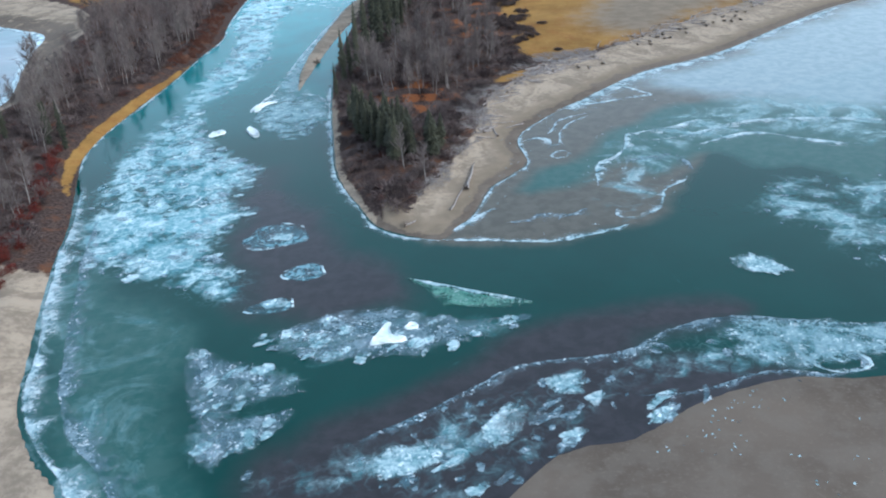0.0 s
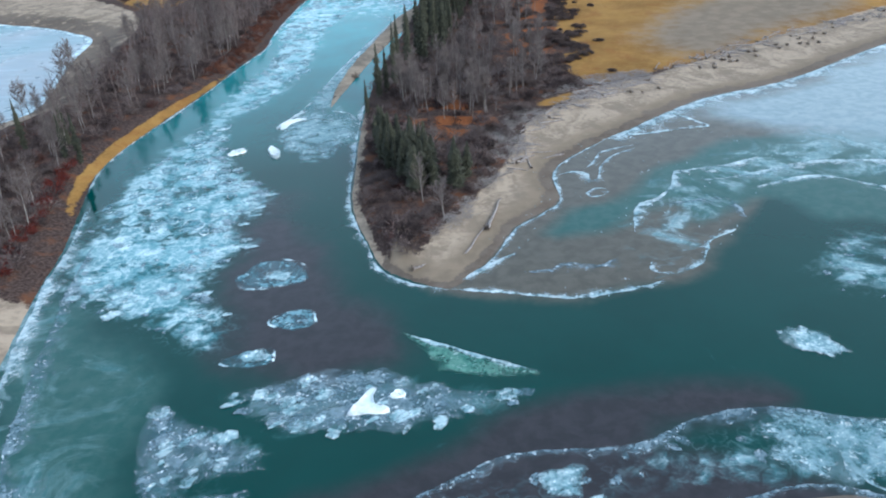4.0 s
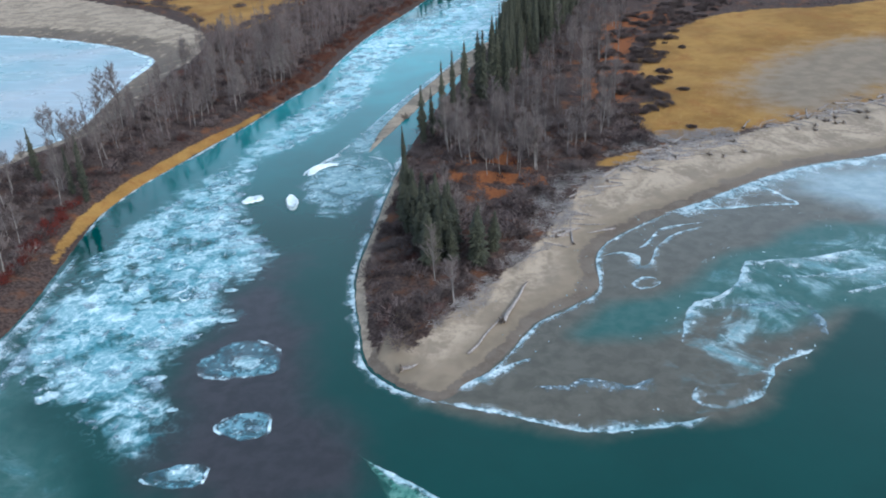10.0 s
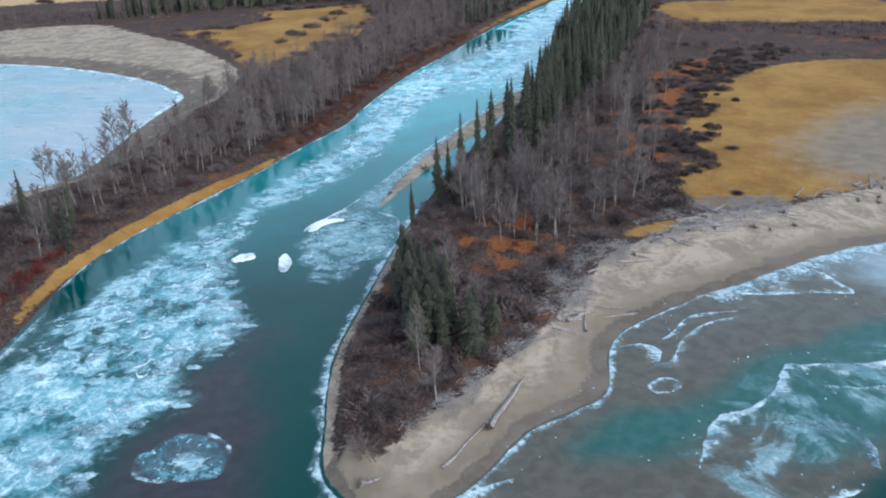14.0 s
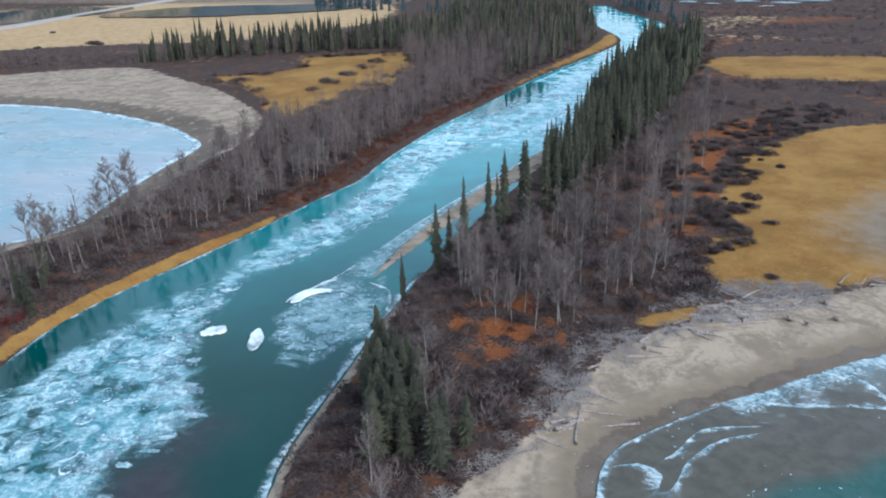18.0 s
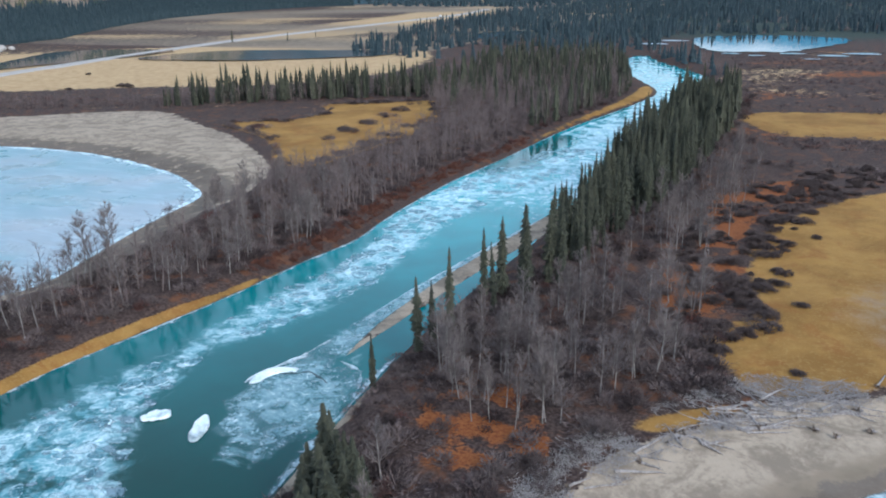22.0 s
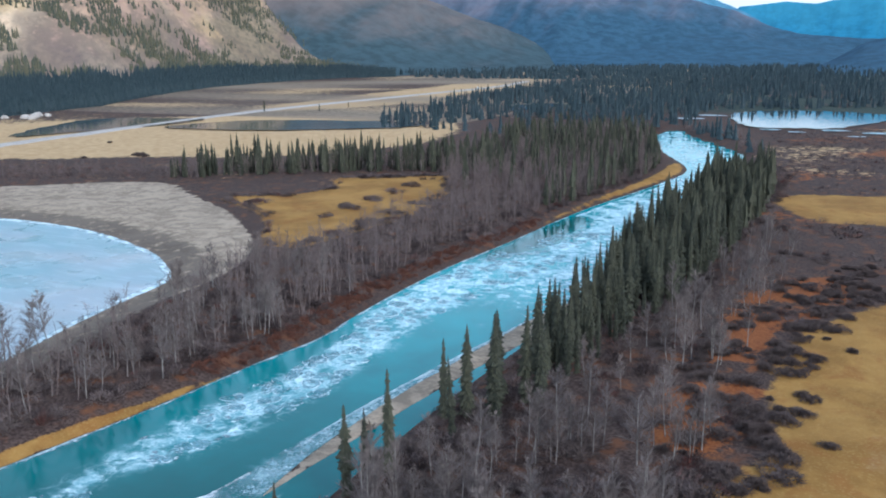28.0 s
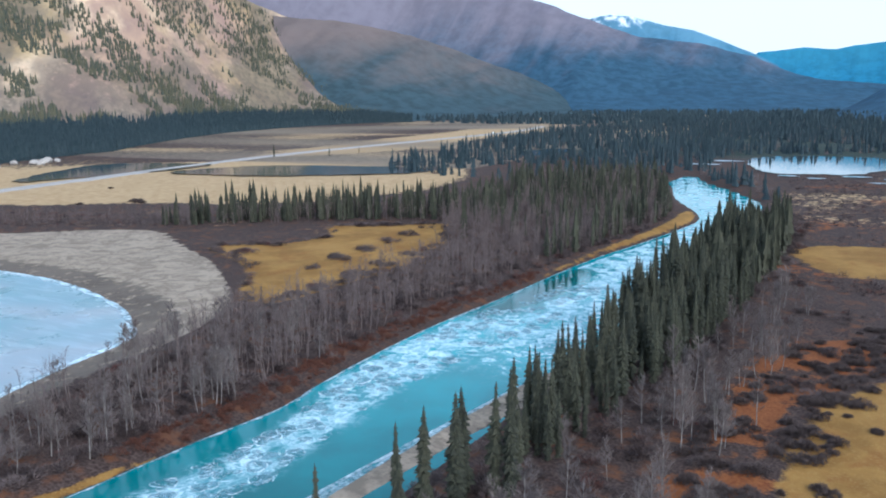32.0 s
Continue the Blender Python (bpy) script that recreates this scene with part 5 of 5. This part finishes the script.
def smooth_mesh(name, shape, material):
    mesh = bare_mesh(name, shape, material)
    mesh.polygons.foreach_set("use_smooth", [True] * len(mesh.polygons))
    return mesh


def halves(shape, n, bands):
    """Split a slab into its outer bands and the middle that they surround."""
    v, f, c = shape
    cut = 2 * n * bands
    inner = bands * n
    return (v[: inner + n], f[:cut], c[: inner + n]), (v[inner:], f[cut:] - inner, c[inner:])


def floe(x, y, outline, thick, material, label, seed, turn=0.0):
    ob = tagged(new("ice_floe"), label, "ice floe", "drifting ice floes")
    rim, middle = halves(slab_shape(outline, thick, seed, material is SNOW_ICE), len(outline), 2)
    child("rim", smooth_mesh("floe_rim", rim, material), ob)
    child("middle", smooth_mesh("floe_middle", middle, material), ob)
    ob.matrix_basis = pose(x, y, 0.03, 0, 0, turn)
    return ob


def strew(kinds, places, sizes, turns, flat=1.0, lift=0.012):
    """Copies of a few kinds of ice, laid on the water at these places."""
    for k, ((x, y), size, turn) in enumerate(zip(places, sizes, turns)):
        m = Matrix.LocRotScale((x, y, lift + 0.0005 * k), Euler((0, 0, radians(turn))), (size, size, flat))
        ob = kinds[k % len(kinds)]
        if k < len(kinds):
            ob.matrix_basis = m
        else:
            first = ob.matrix_basis.copy()
            ob.matrix_basis = Matrix()
            copy_thing(ob, m)
            ob.matrix_basis = first


def pan_kind(seed, n=28, worn=0.0):
    """A round pan of frazil ice about 1 m across: a thin clear sheet with a broken, raised white rim."""
    g = np.random.RandomState(seed)
    edge = oval(1.0, g.uniform(0.6, 0.85), n, seed + 5, 0.1)
    pan = tagged(new("ice_pan"), "round pan of clear ice with a white raised rim", "ice pan", "drifting ice pans")
    swell = np.array([0.5 + 0.5 * math.sin(i * math.tau / n * 2 + seed) + g.uniform(-0.35, 0.35) for i in range(n)])
    verts, cores = [], []
    for scale, h, c in ((1.05, -0.05, -0.3), (1.0, 0.08, 0.85), (0.93, 0.12, 0.75), (0.82, 0.05, -0.3)):
        for i, (x, y) in enumerate(edge):
            q = scale - (0.12 * swell[i] if scale < 0.8 else 0)
            verts.append((x * q, y * q, h * g.uniform(0.7, 1.3)))
            cores.append(c + (1.3 * (swell[i] - 0.75) - worn if c > 0 else 0))
    faces = [(k * n + i, k * n + (i + 1) % n, (k + 1) * n + (i + 1) % n, (k + 1) * n + i) for k in range(3) for i in range(n)]
    child("rim", smooth_mesh("pan_rim", (np.array(verts), np.array(faces), np.array(cores)), RIM_ICE), pan, "white raised rim")
    verts, cores = [], []
    for scale, h, c in ((0.98, -0.02, 0.2), (0.8, 0.03, 0.75), (0.4, 0.03, 0.6)):
        verts += [(x * scale, y * scale, h) for x, y in edge]
        cores += [c] * n
    faces = [(k * n + i, k * n + (i + 1) % n, (k + 1) * n + (i + 1) % n) for k in range(2) for i in range(n)]
    faces += [(k * n + i, (k + 1) * n + (i + 1) % n, (k + 1) * n + i) for k in range(2) for i in range(n)]
    faces += [(2 * n + i, 2 * n + (i + 1) % n, 3 * n) for i in range(n)]
    child("sheet", smooth_mesh("pan_sheet", (np.array(verts + [(0, 0, 0.03)]), np.array(faces), np.array(cores + [0.6])), PAN_ICE), pan)
    return pan


floe(-60.7, 219.6, oval(5.0, 3.6, 18, 1, 0.1), 0.6, SNOW_ICE, "small white ice floe alone on dark water", 1, 58)
floe(-50.6, 219, oval(8.6, 3.0, 18, 2, 0.08), 0.6, SNOW_ICE, "white oval ice floe alone on dark water", 2, 117)
strew([pan_kind(31, 28, 0.4), pan_kind(32, 28, 0.4), pan_kind(33, 28, 0.4)], [(-35, 155.5), (-27, 139.6), (-31.8, 128)], [16, 8.5, 8.5], [18, -20, 20], 1.6, 0.02)
floe(-33.6, 155, oval(5.5, 4.5, 18, 3, 0.14), 0.25, WHITE_ICE, "white broken lump frozen on a clear ice pan", 3, 18)
floe(-31.2, 128.4, oval(5.0, 4.2, 18, 5, 0.14), 0.22, WHITE_ICE, "white lump of ice on a small pan", 5, 20)
floe(-25.5, 139.2, oval(3.0, 1.6, 16, 4, 0.12), 0.15, GREY_ICE, "grey lump of ice on a thin pan", 4, -20)
floe(58.6, 132, oval(12, 6.5, 24, 6, 0.1), 0.2, WHITE_ICE, "long pale ice floe in open water", 6, -40)
floe(-52.0, 240.5, curve([(-1.2, -4), (0.2, -3.2), (0.7, 0), (2.4, 2.4), (4.4, 3.6), (3.8, 4.8), (1, 4.2), (-1, 2), (-1.9, -1)], True, 3), 0.4, SNOW_ICE, "thick white ice heaped at the head of the sandbar", 12)
BAR_HEAD = curve([(-54, 236), (-53, 245), (-48, 251), (-42, 253), (-35, 250), (-31, 240), (-30.5, 228), (-34, 216), (-40, 211), (-47, 217), (-52, 227)], True, 3)
floe(-42.5, 233, BAR_HEAD - (-42.5, 233), 0.1, SHEET, "flat shelf of clear grey ice at the head of the sandbar", 13)
floe(-44.6, 276, curve([(-5, -26), (-4.5, 0), (-1, 26), (3, 50), (6, 68), (5.5, 50), (2, 20), (0.5, -5), (2, -24)], True, 3), 0.1, SHEET, "long strip of grey ice along the sandbar", 14)
floe(4.5, 127, [(-11.5, 8), (-4, 4.4), (4, 0.6), (11.5, -3.2), (6.5, -5), (0, -4), (-5.5, -2.6), (-9, 2)], 0.12, JADE_ICE, "flat green wedge of clear ice", 7)
ribbon("ice_edge_wedge", [(-7, 135), (0, 131.6), (8, 127.8), (16, 124)], 0.7, WHITE_ICE, "white rim along the green wedge of ice", 20, z=0.12)
floe(-10.2, 116.6, curve([(-3, -2.9), (0, -2.6), (2.6, -2.7), (3.0, -1.2), (1.4, -0.6), (0.6, 0.2), (0.3, 1.8), (0.5, 3.6), (-0.6, 3.2), (-1.6, 0.8), (-2.6, -1.2)], True, 2), 0.5, SNOW_ICE, "bright white angular slab of ice", 8)
floe(-6.2, 118.6, oval(2.4, 2.0, 12, 9, 0.14), 0.4, SNOW_ICE, "bright white broken block of ice", 9)

for x, y, shape, text in ((57, 108, [(-13, 6), (-7, 8), (6, 5), (14, 3), (30, 2), (34, -2), (20, -4), (5, -7), (-7, -7), (-13, 0)], "fan of pale green ice along the mud"),
                          (17.5, 100.5, [(-3.5, 1.5), (0, 3), (3.5, 3.5), (3, 0), (2.5, -2.5), (-2.5, -2.5)], "flat lilac-grey plate of ice"),
                          (7, 92, [(-4, -2), (0, 4), (4, 7), (4, 2), (1, -4), (-2, -5)], "tilted grey plate of ice"),
                          (-6, 86, [(-9, 0), (-3, 3), (4, 5), (7, 3), (2, -2), (-5, -4)], "thin grey plate of ice")):
    floe(x, y, curve(shape, True, 3), 0.1, SHEET if "green" in text else WHITE_ICE, text, int(x) + 70)
g = np.random.RandomState(45)
for k, (x, y) in enumerate(fill(curve([(-8, 82), (6, 92), (16, 99), (30, 101), (44, 102), (40, 96), (28, 90), (16, 84), (4, 77)]), 22, 94)[:40]):
    floe(x, y, oval(g.uniform(2.5, 6.5), g.uniform(1.4, 3.0), 16, 200 + k, 0.2), 0.08, GREY_ICE if k % 3 else WHITE_ICE, "thin plate of ice stranded at the edge of the mud", 220 + k, 40 + g.normal(0, 18))
for k, line in enumerate(FLOES):
    mid = line.mean(0)
    floe(*mid, line[::2] - mid, 0.1, GREY_ICE, "raft of grey broken ice on brown shoal water", 40 + k)

shapes = [slab_shape(oval(1.0, u, 14, 20 + k, 0.17), 0.055, 30 + k) for k, u in enumerate((0.62, 0.75, 0.5, 0.85, 0.68, 0.58))]


g = np.random.RandomState(61)
stream = fill(ICE_FIELD, 17, 75, lambda x, y, g: (y > 240) & (y < 480) & (waves(x, y, 17, 46) > -0.5) & (inside(ICE_FIELD, x, y) > 1.5))
packed = fill(ICE_FIELD, 34, 76, lambda x, y, g: (y <= 240) & (y > 175) & (waves(x, y, 14, 41) > -0.4) & (inside(ICE_FIELD, x, y) > 1.5))
p = np.r_[stream[:230], packed[:36]]
strew([pan_kind(s) for s in range(1, 9)], p, g.uniform(2.4, 5.6, len(p)) * np.where(g.rand(len(p)) < 0.2, 1.3, 1.0), 100 + g.normal(0, 40, len(p)))

# lumps pressed out along the edge of the drift, and broken floes on the rafts
lumps = fill(ICE_FIELD, 11, 77, lambda x, y, g: (y > 140) & (y < 240) & (inside(ICE_FIELD, x, y) < 9) & (x > -72))
rafts = np.concatenate([fill(line, 9, 63 + k) for k, line in enumerate(FLOES)])
bergs = np.r_[lumps[:110], rafts[:110]]
kinds = []
for k, sh in enumerate(shapes):
    kinds.append(tagged(new("ice_floe"), "lumpy white ice floe at the edge of a drift" if k % 3 else "thin grey ice floe in a drift", "ice floe", "drifting ice floes"))
    rim, middle = halves(sh, 14, 2)
    child("rim", smooth_mesh("floe_rim", rim, WHITE_ICE if k % 3 else GREY_ICE), kinds[-1])
    child("middle", smooth_mesh("floe_middle", middle, WHITE_ICE if k % 3 else GREY_ICE), kinds[-1])
strew(kinds, bergs, g.uniform(1.6, 5.0, len(bergs)), np.where(bergs[:, 1] > 140, 10, 40) + g.normal(0, 16, len(bergs)), 2.4, 0.02)
p = np.concatenate([fill(ICE_FIELD, 34, 62, lambda x, y, g: (y < 300) & (waves(x, y, 14, 41) > -0.35)), fill(EAST_ICE, 22, 66), fill(SOUTH_ICE, 22, 67)])
bits = p
scattered("ice_rubble", shapes, np.c_[bits, np.full(len(bits), 0.01)], np.full(len(bits), 1.2), g.uniform(0.8, 2.6, len(bits)), GREY_ICE, "small broken ice between the pans", "ice rubble", 12)
crumbs = np.r_[fill(SHELF, 16, 68, lambda x, y, g: (y < 230) & (waves(x, y, 12, 43) > 0.0)), fill(curve([(26, 84), (44, 97), (52, 99), (38, 87)]), 3, 69), fill(curve([(32, 84), (52, 96), (76, 96), (72, 80), (50, 72)]), 5, 70, lambda x, y, g: waves(x, y, 6, 44) > 0.1)]
scattered("ice_crumbs", shapes, np.c_[crumbs, np.maximum(land_height(crumbs[:, 0], crumbs[:, 1]), 0) + 0.01], np.full(len(crumbs), 1.0), g.uniform(0.2, 0.6, len(crumbs)), WHITE_ICE, "scattered white ice crumbs on the shallow flat", "ice rubble", 13)

# ---------------------------------------------------------------- driftwood, road, stones


BEACH_X, BEACH_Y = np.arange(-50, 170, 2.0), np.arange(140, 370, 2.0)
BEACH_Z = land_height(*np.meshgrid(BEACH_X, BEACH_Y))


def beach_height(x, y):
    """The land's height on the beach, between the points of a fine net."""
    i, j = (x - BEACH_X[0]) / 2, (y - BEACH_Y[0]) / 2
    m, n = i.astype(int), j.astype(int)
    u, v = i - m, j - n
    return (BEACH_Z[n, m] * (1 - u) + BEACH_Z[n, m + 1] * u) * (1 - v) + (BEACH_Z[n + 1, m] * (1 - u) + BEACH_Z[n + 1, m + 1] * u) * v


def log(x0, y0, x1, y1, thick, label, seed, roots=True):
    """A bleached trunk lying between two places, with its root plate at the first."""
    g = np.random.RandomState(seed)
    a, b = np.array([x0, y0, 0.0]), np.array([x1, y1, 0.0])
    a[2], b[2] = beach_height(np.array([x0, x1]), np.array([y0, y1])) + thick * 0.6
    points = [a + (b - a) * u + (*g.normal(0, 0.12, 2), 0) for u in np.linspace(0, 1, 6)]
    stubs = []
    for k in range(4):
        base = a + (b - a) * g.uniform(0.3, 0.9)
        stubs.append(([base, base + g.normal(0, 0.5, 3) + (0, 0, 0.5)], [thick * 0.22, 0.01]))
    v, f = tubes([(points, [thick * (1 - 0.13 * k) for k in range(6)])], 7)
    v2, f2 = tubes(stubs, 4)
    ob = tagged(new("driftwood_log", bare_mesh("driftwood_log", (np.r_[v, v2], np.r_[f, f2 + len(v)]), DRIFT)), label, "driftwood", "driftwood on the beach")
    if roots:
        way = (a - b) / np.linalg.norm(a - b)
        for k in range(7):
            out = g.normal(0, 1, 3)
            out[2] = abs(out[2])
            out = out / np.linalg.norm(out) * thick * g.uniform(2.2, 4.0) + way * thick
            child("root", bare_mesh("root", tubes([([a, a + out * 0.6, a + out], [thick * 0.7, thick * 0.35, 0.02])], 5), SPRUCE_BARK), ob, "dark broken root")
    return ob


log(6.2, 172.5, 8.8, 187, 0.4, "long grey fallen trunk lying up the beach", 1)
log(-7.6, 156, -5.2, 157.6, 0.35, "short dark stump washed up at the point", 2)
log(24, 213, 18.5, 209.5, 0.25, "thin bleached trunk with its roots by the water", 3)
log(16, 204, 14.4, 216, 0.22, "long grey trunk lying across the sand", 4)
log(2, 162, 6.5, 176, 0.22, "half-buried pale trunk on the sand", 5, False)
log(-39.4, 284.4, -39, 285.4, 0.6, "dark upright stump on the sandbar", 6)
DRIFT_STRIP = curve([(4, 190), (9, 204), (11, 216), (13, 228), (19, 242), (30, 255), (36, 266), (50, 272), (75, 294), (106, 317), (150, 345), (150, 335), (104, 306), (75, 284), (52, 264), (42, 256), (30, 243), (21, 230), (16, 214), (11, 198)])
for k, (x, y) in enumerate(fill(DRIFT_STRIP, 9, 71)[:150]):
    g = np.random.RandomState(700 + k)
    a, n = radians(g.choice([40, 55, 20, 130, -10]) + g.normal(0, 14)), g.uniform(3.0, 9.0)
    log(x, y, x + math.cos(a) * n, y + math.sin(a) * n, g.uniform(0.13, 0.3), "bleached driftwood log on the sand", 800 + k, k % 4 == 0)
for k, (x, y) in enumerate(fill(curve([(27, 250), (32, 262), (44, 270), (52, 270), (46, 259), (36, 251)]), 4.5, 91)[:60]):
    g = np.random.RandomState(900 + k)
    a, n = radians(g.choice([25, 40, 10, 150]) + g.normal(0, 10)), g.uniform(4.0, 10.0)
    log(x, y, x + math.cos(a) * n, y + math.sin(a) * n, g.uniform(0.1, 0.22), "long bleached log in a driftwood heap", 1000 + k, k % 5 == 0)
for k, (x, y) in enumerate(fill(curve([(44, 259), (60, 272), (84, 290), (120, 316), (124, 310), (86, 282), (60, 262), (48, 254)]), 16, 92)[:26]):
    log(x, y, x + 0.9, y + 0.5, 0.32, "dark root stump stranded on the sand", 1100 + k)
DEAD_EDGE = curve([(-6, 168), (0, 184), (4, 196), (6, 210), (7, 224), (12, 240), (22, 254), (31, 270), (52, 275), (54, 267), (41, 260), (33, 251), (25, 241), (19, 232), (16, 218), (13, 206), (8, 192), (1, 174)])
p = np.r_[fill(DRIFT_STRIP, 9, 72), fill(DEAD_EDGE, 1.5, 74, lambda x, y, g: (inside(HEATH_GOLD, x, y) < -0.5) & (waves(x, y, 6, 93) > -0.4))]
g = np.random.RandomState(73)
tall = g.uniform(0.6, 1.3, len(p))
scattered("bleached_brush", dead_bush, standing(p), tall, tall * g.uniform(1.6, 3.2, len(p)), DRIFT, "tangled bleached brush washed up on the sand", "brush", 14)

ROAD = curve([(-540, 430), (-575, 540), (-592, 600), (-627, 803), (-655, 1019), (-654, 1290), (-652, 1712), (-703, 2016)], False, 6)
side = np.gradient(ROAD, axis=0)
side = np.c_[-side[:, 1], side[:, 0]] / np.linalg.norm(side, axis=1)[:, None]
verts = np.concatenate([np.c_[ROAD + side * w, np.full(len(ROAD), h)] for w, h in ((-11, 1.5), (-5, 3.6), (5, 3.6), (11, 1.5))])
n = len(ROAD)
faces = [(k * n + i, k * n + i + 1, (k + 1) * n + i + 1, (k + 1) * n + i) for k in range(3) for i in range(n - 1)]
sheet("road", verts, faces, GRAVEL, label="pale gravel road on a low bank across the marsh", category="road")
stone_mesh = []
for k in range(3):
    bm = bmesh.new()
    bmesh.ops.create_icosphere(bm, subdivisions=2, radius=1.0)
    for v in bm.verts:
        v.co *= 1 + 0.35 * noise.noise(v.co * 1.3 + Vector((k * 7, 0, 0)))
        v.co.z *= 0.7
    mesh = bpy.data.meshes.new("boulder")
    bm.to_mesh(mesh)
    bm.free()
    mesh.materials.append(GRAVEL)
    stone_mesh.append(mesh)
g = np.random.RandomState(81)
for k in range(14):
    ob = tagged(new("boulder", stone_mesh[k % 3]), "pale boulder at the foot of the hill", "boulder", "boulders at the foot of the hill")
    ob.matrix_basis = Matrix.LocRotScale((-880 + g.normal(0, 35) + (k % 4) * 14, 800 + g.normal(0, 35), 4), Euler((0, 0, g.uniform(0, 6))), Vector((1, 1, 1)) * g.uniform(2.5, 6))


def box(bm, x0, x1, y0, y1, z0, z1, taper=0.0):
    """A box with chamfered edges; taper draws its top in at the front and back."""
    made = bmesh.ops.create_cube(bm, size=1.0)["verts"]
    for v in made:
        v.co = ((x0, x1)[v.co.x > 0], (y0, y1)[v.co.y > 0], (z0, z1)[v.co.z > 0])
        if v.co.z == z1:
            v.co.y += taper if v.co.y == y0 else -taper
    bmesh.ops.bevel(bm, geom=list(dict.fromkeys(e for v in made for e in v.link_edges)), offset=0.08, segments=1, affect="EDGES")


def part(name, bm, material, parent, label=""):
    mesh = bpy.data.meshes.new(name)
    bm.to_mesh(mesh)
    bm.free()
    mesh.materials.append(material)
    return child(name, mesh, parent, label)


# a white van on the gravel road
PAINT = Shade("white_paint")
PAINT = PAINT.done(PAINT.blend(PAINT.noise(3.0), (0.72, 0.73, 0.74), (0.82, 0.82, 0.82)), 0.35, 0.5)
RUBBER = Shade("black_rubber")
RUBBER = RUBBER.done(RUBBER.blend(RUBBER.noise(9.0), (0.015, 0.015, 0.015), (0.03, 0.03, 0.03)), 0.8, 0.3)
van = tagged(new("van"), "white delivery van parked on the gravel road", "van")
van.matrix_basis = pose(-652.5, 1640, 3.6, 0, 0, 1)
bm = bmesh.new()
box(bm, -1.1, 1.1, -3.2, 1.4, 0.5, 3.0)
part("cargo_box", bm, PAINT, van)
bm = bmesh.new()
box(bm, -1.0, 1.0, 1.45, 3.2, 0.5, 2.3, 0.35)
part("cab", bm, PAINT, van)
bm = bmesh.new()
box(bm, -0.9, 0.9, 2.4, 3.02, 1.5, 2.2, 0.2)
part("windscreen", bm, POND, van, "dark glass windscreen")
for x, y in ((-1, -2), (1, -2), (-1, 2.2), (1, 2.2)):
    bm = bmesh.new()
    bmesh.ops.create_cone(bm, cap_ends=True, segments=16, radius1=0.42, radius2=0.42, depth=0.3, matrix=Matrix.Translation((x, y, 0.42)) @ Matrix.Rotation(radians(90), 4, "Y"))
    part("wheel", bm, RUBBER, van)
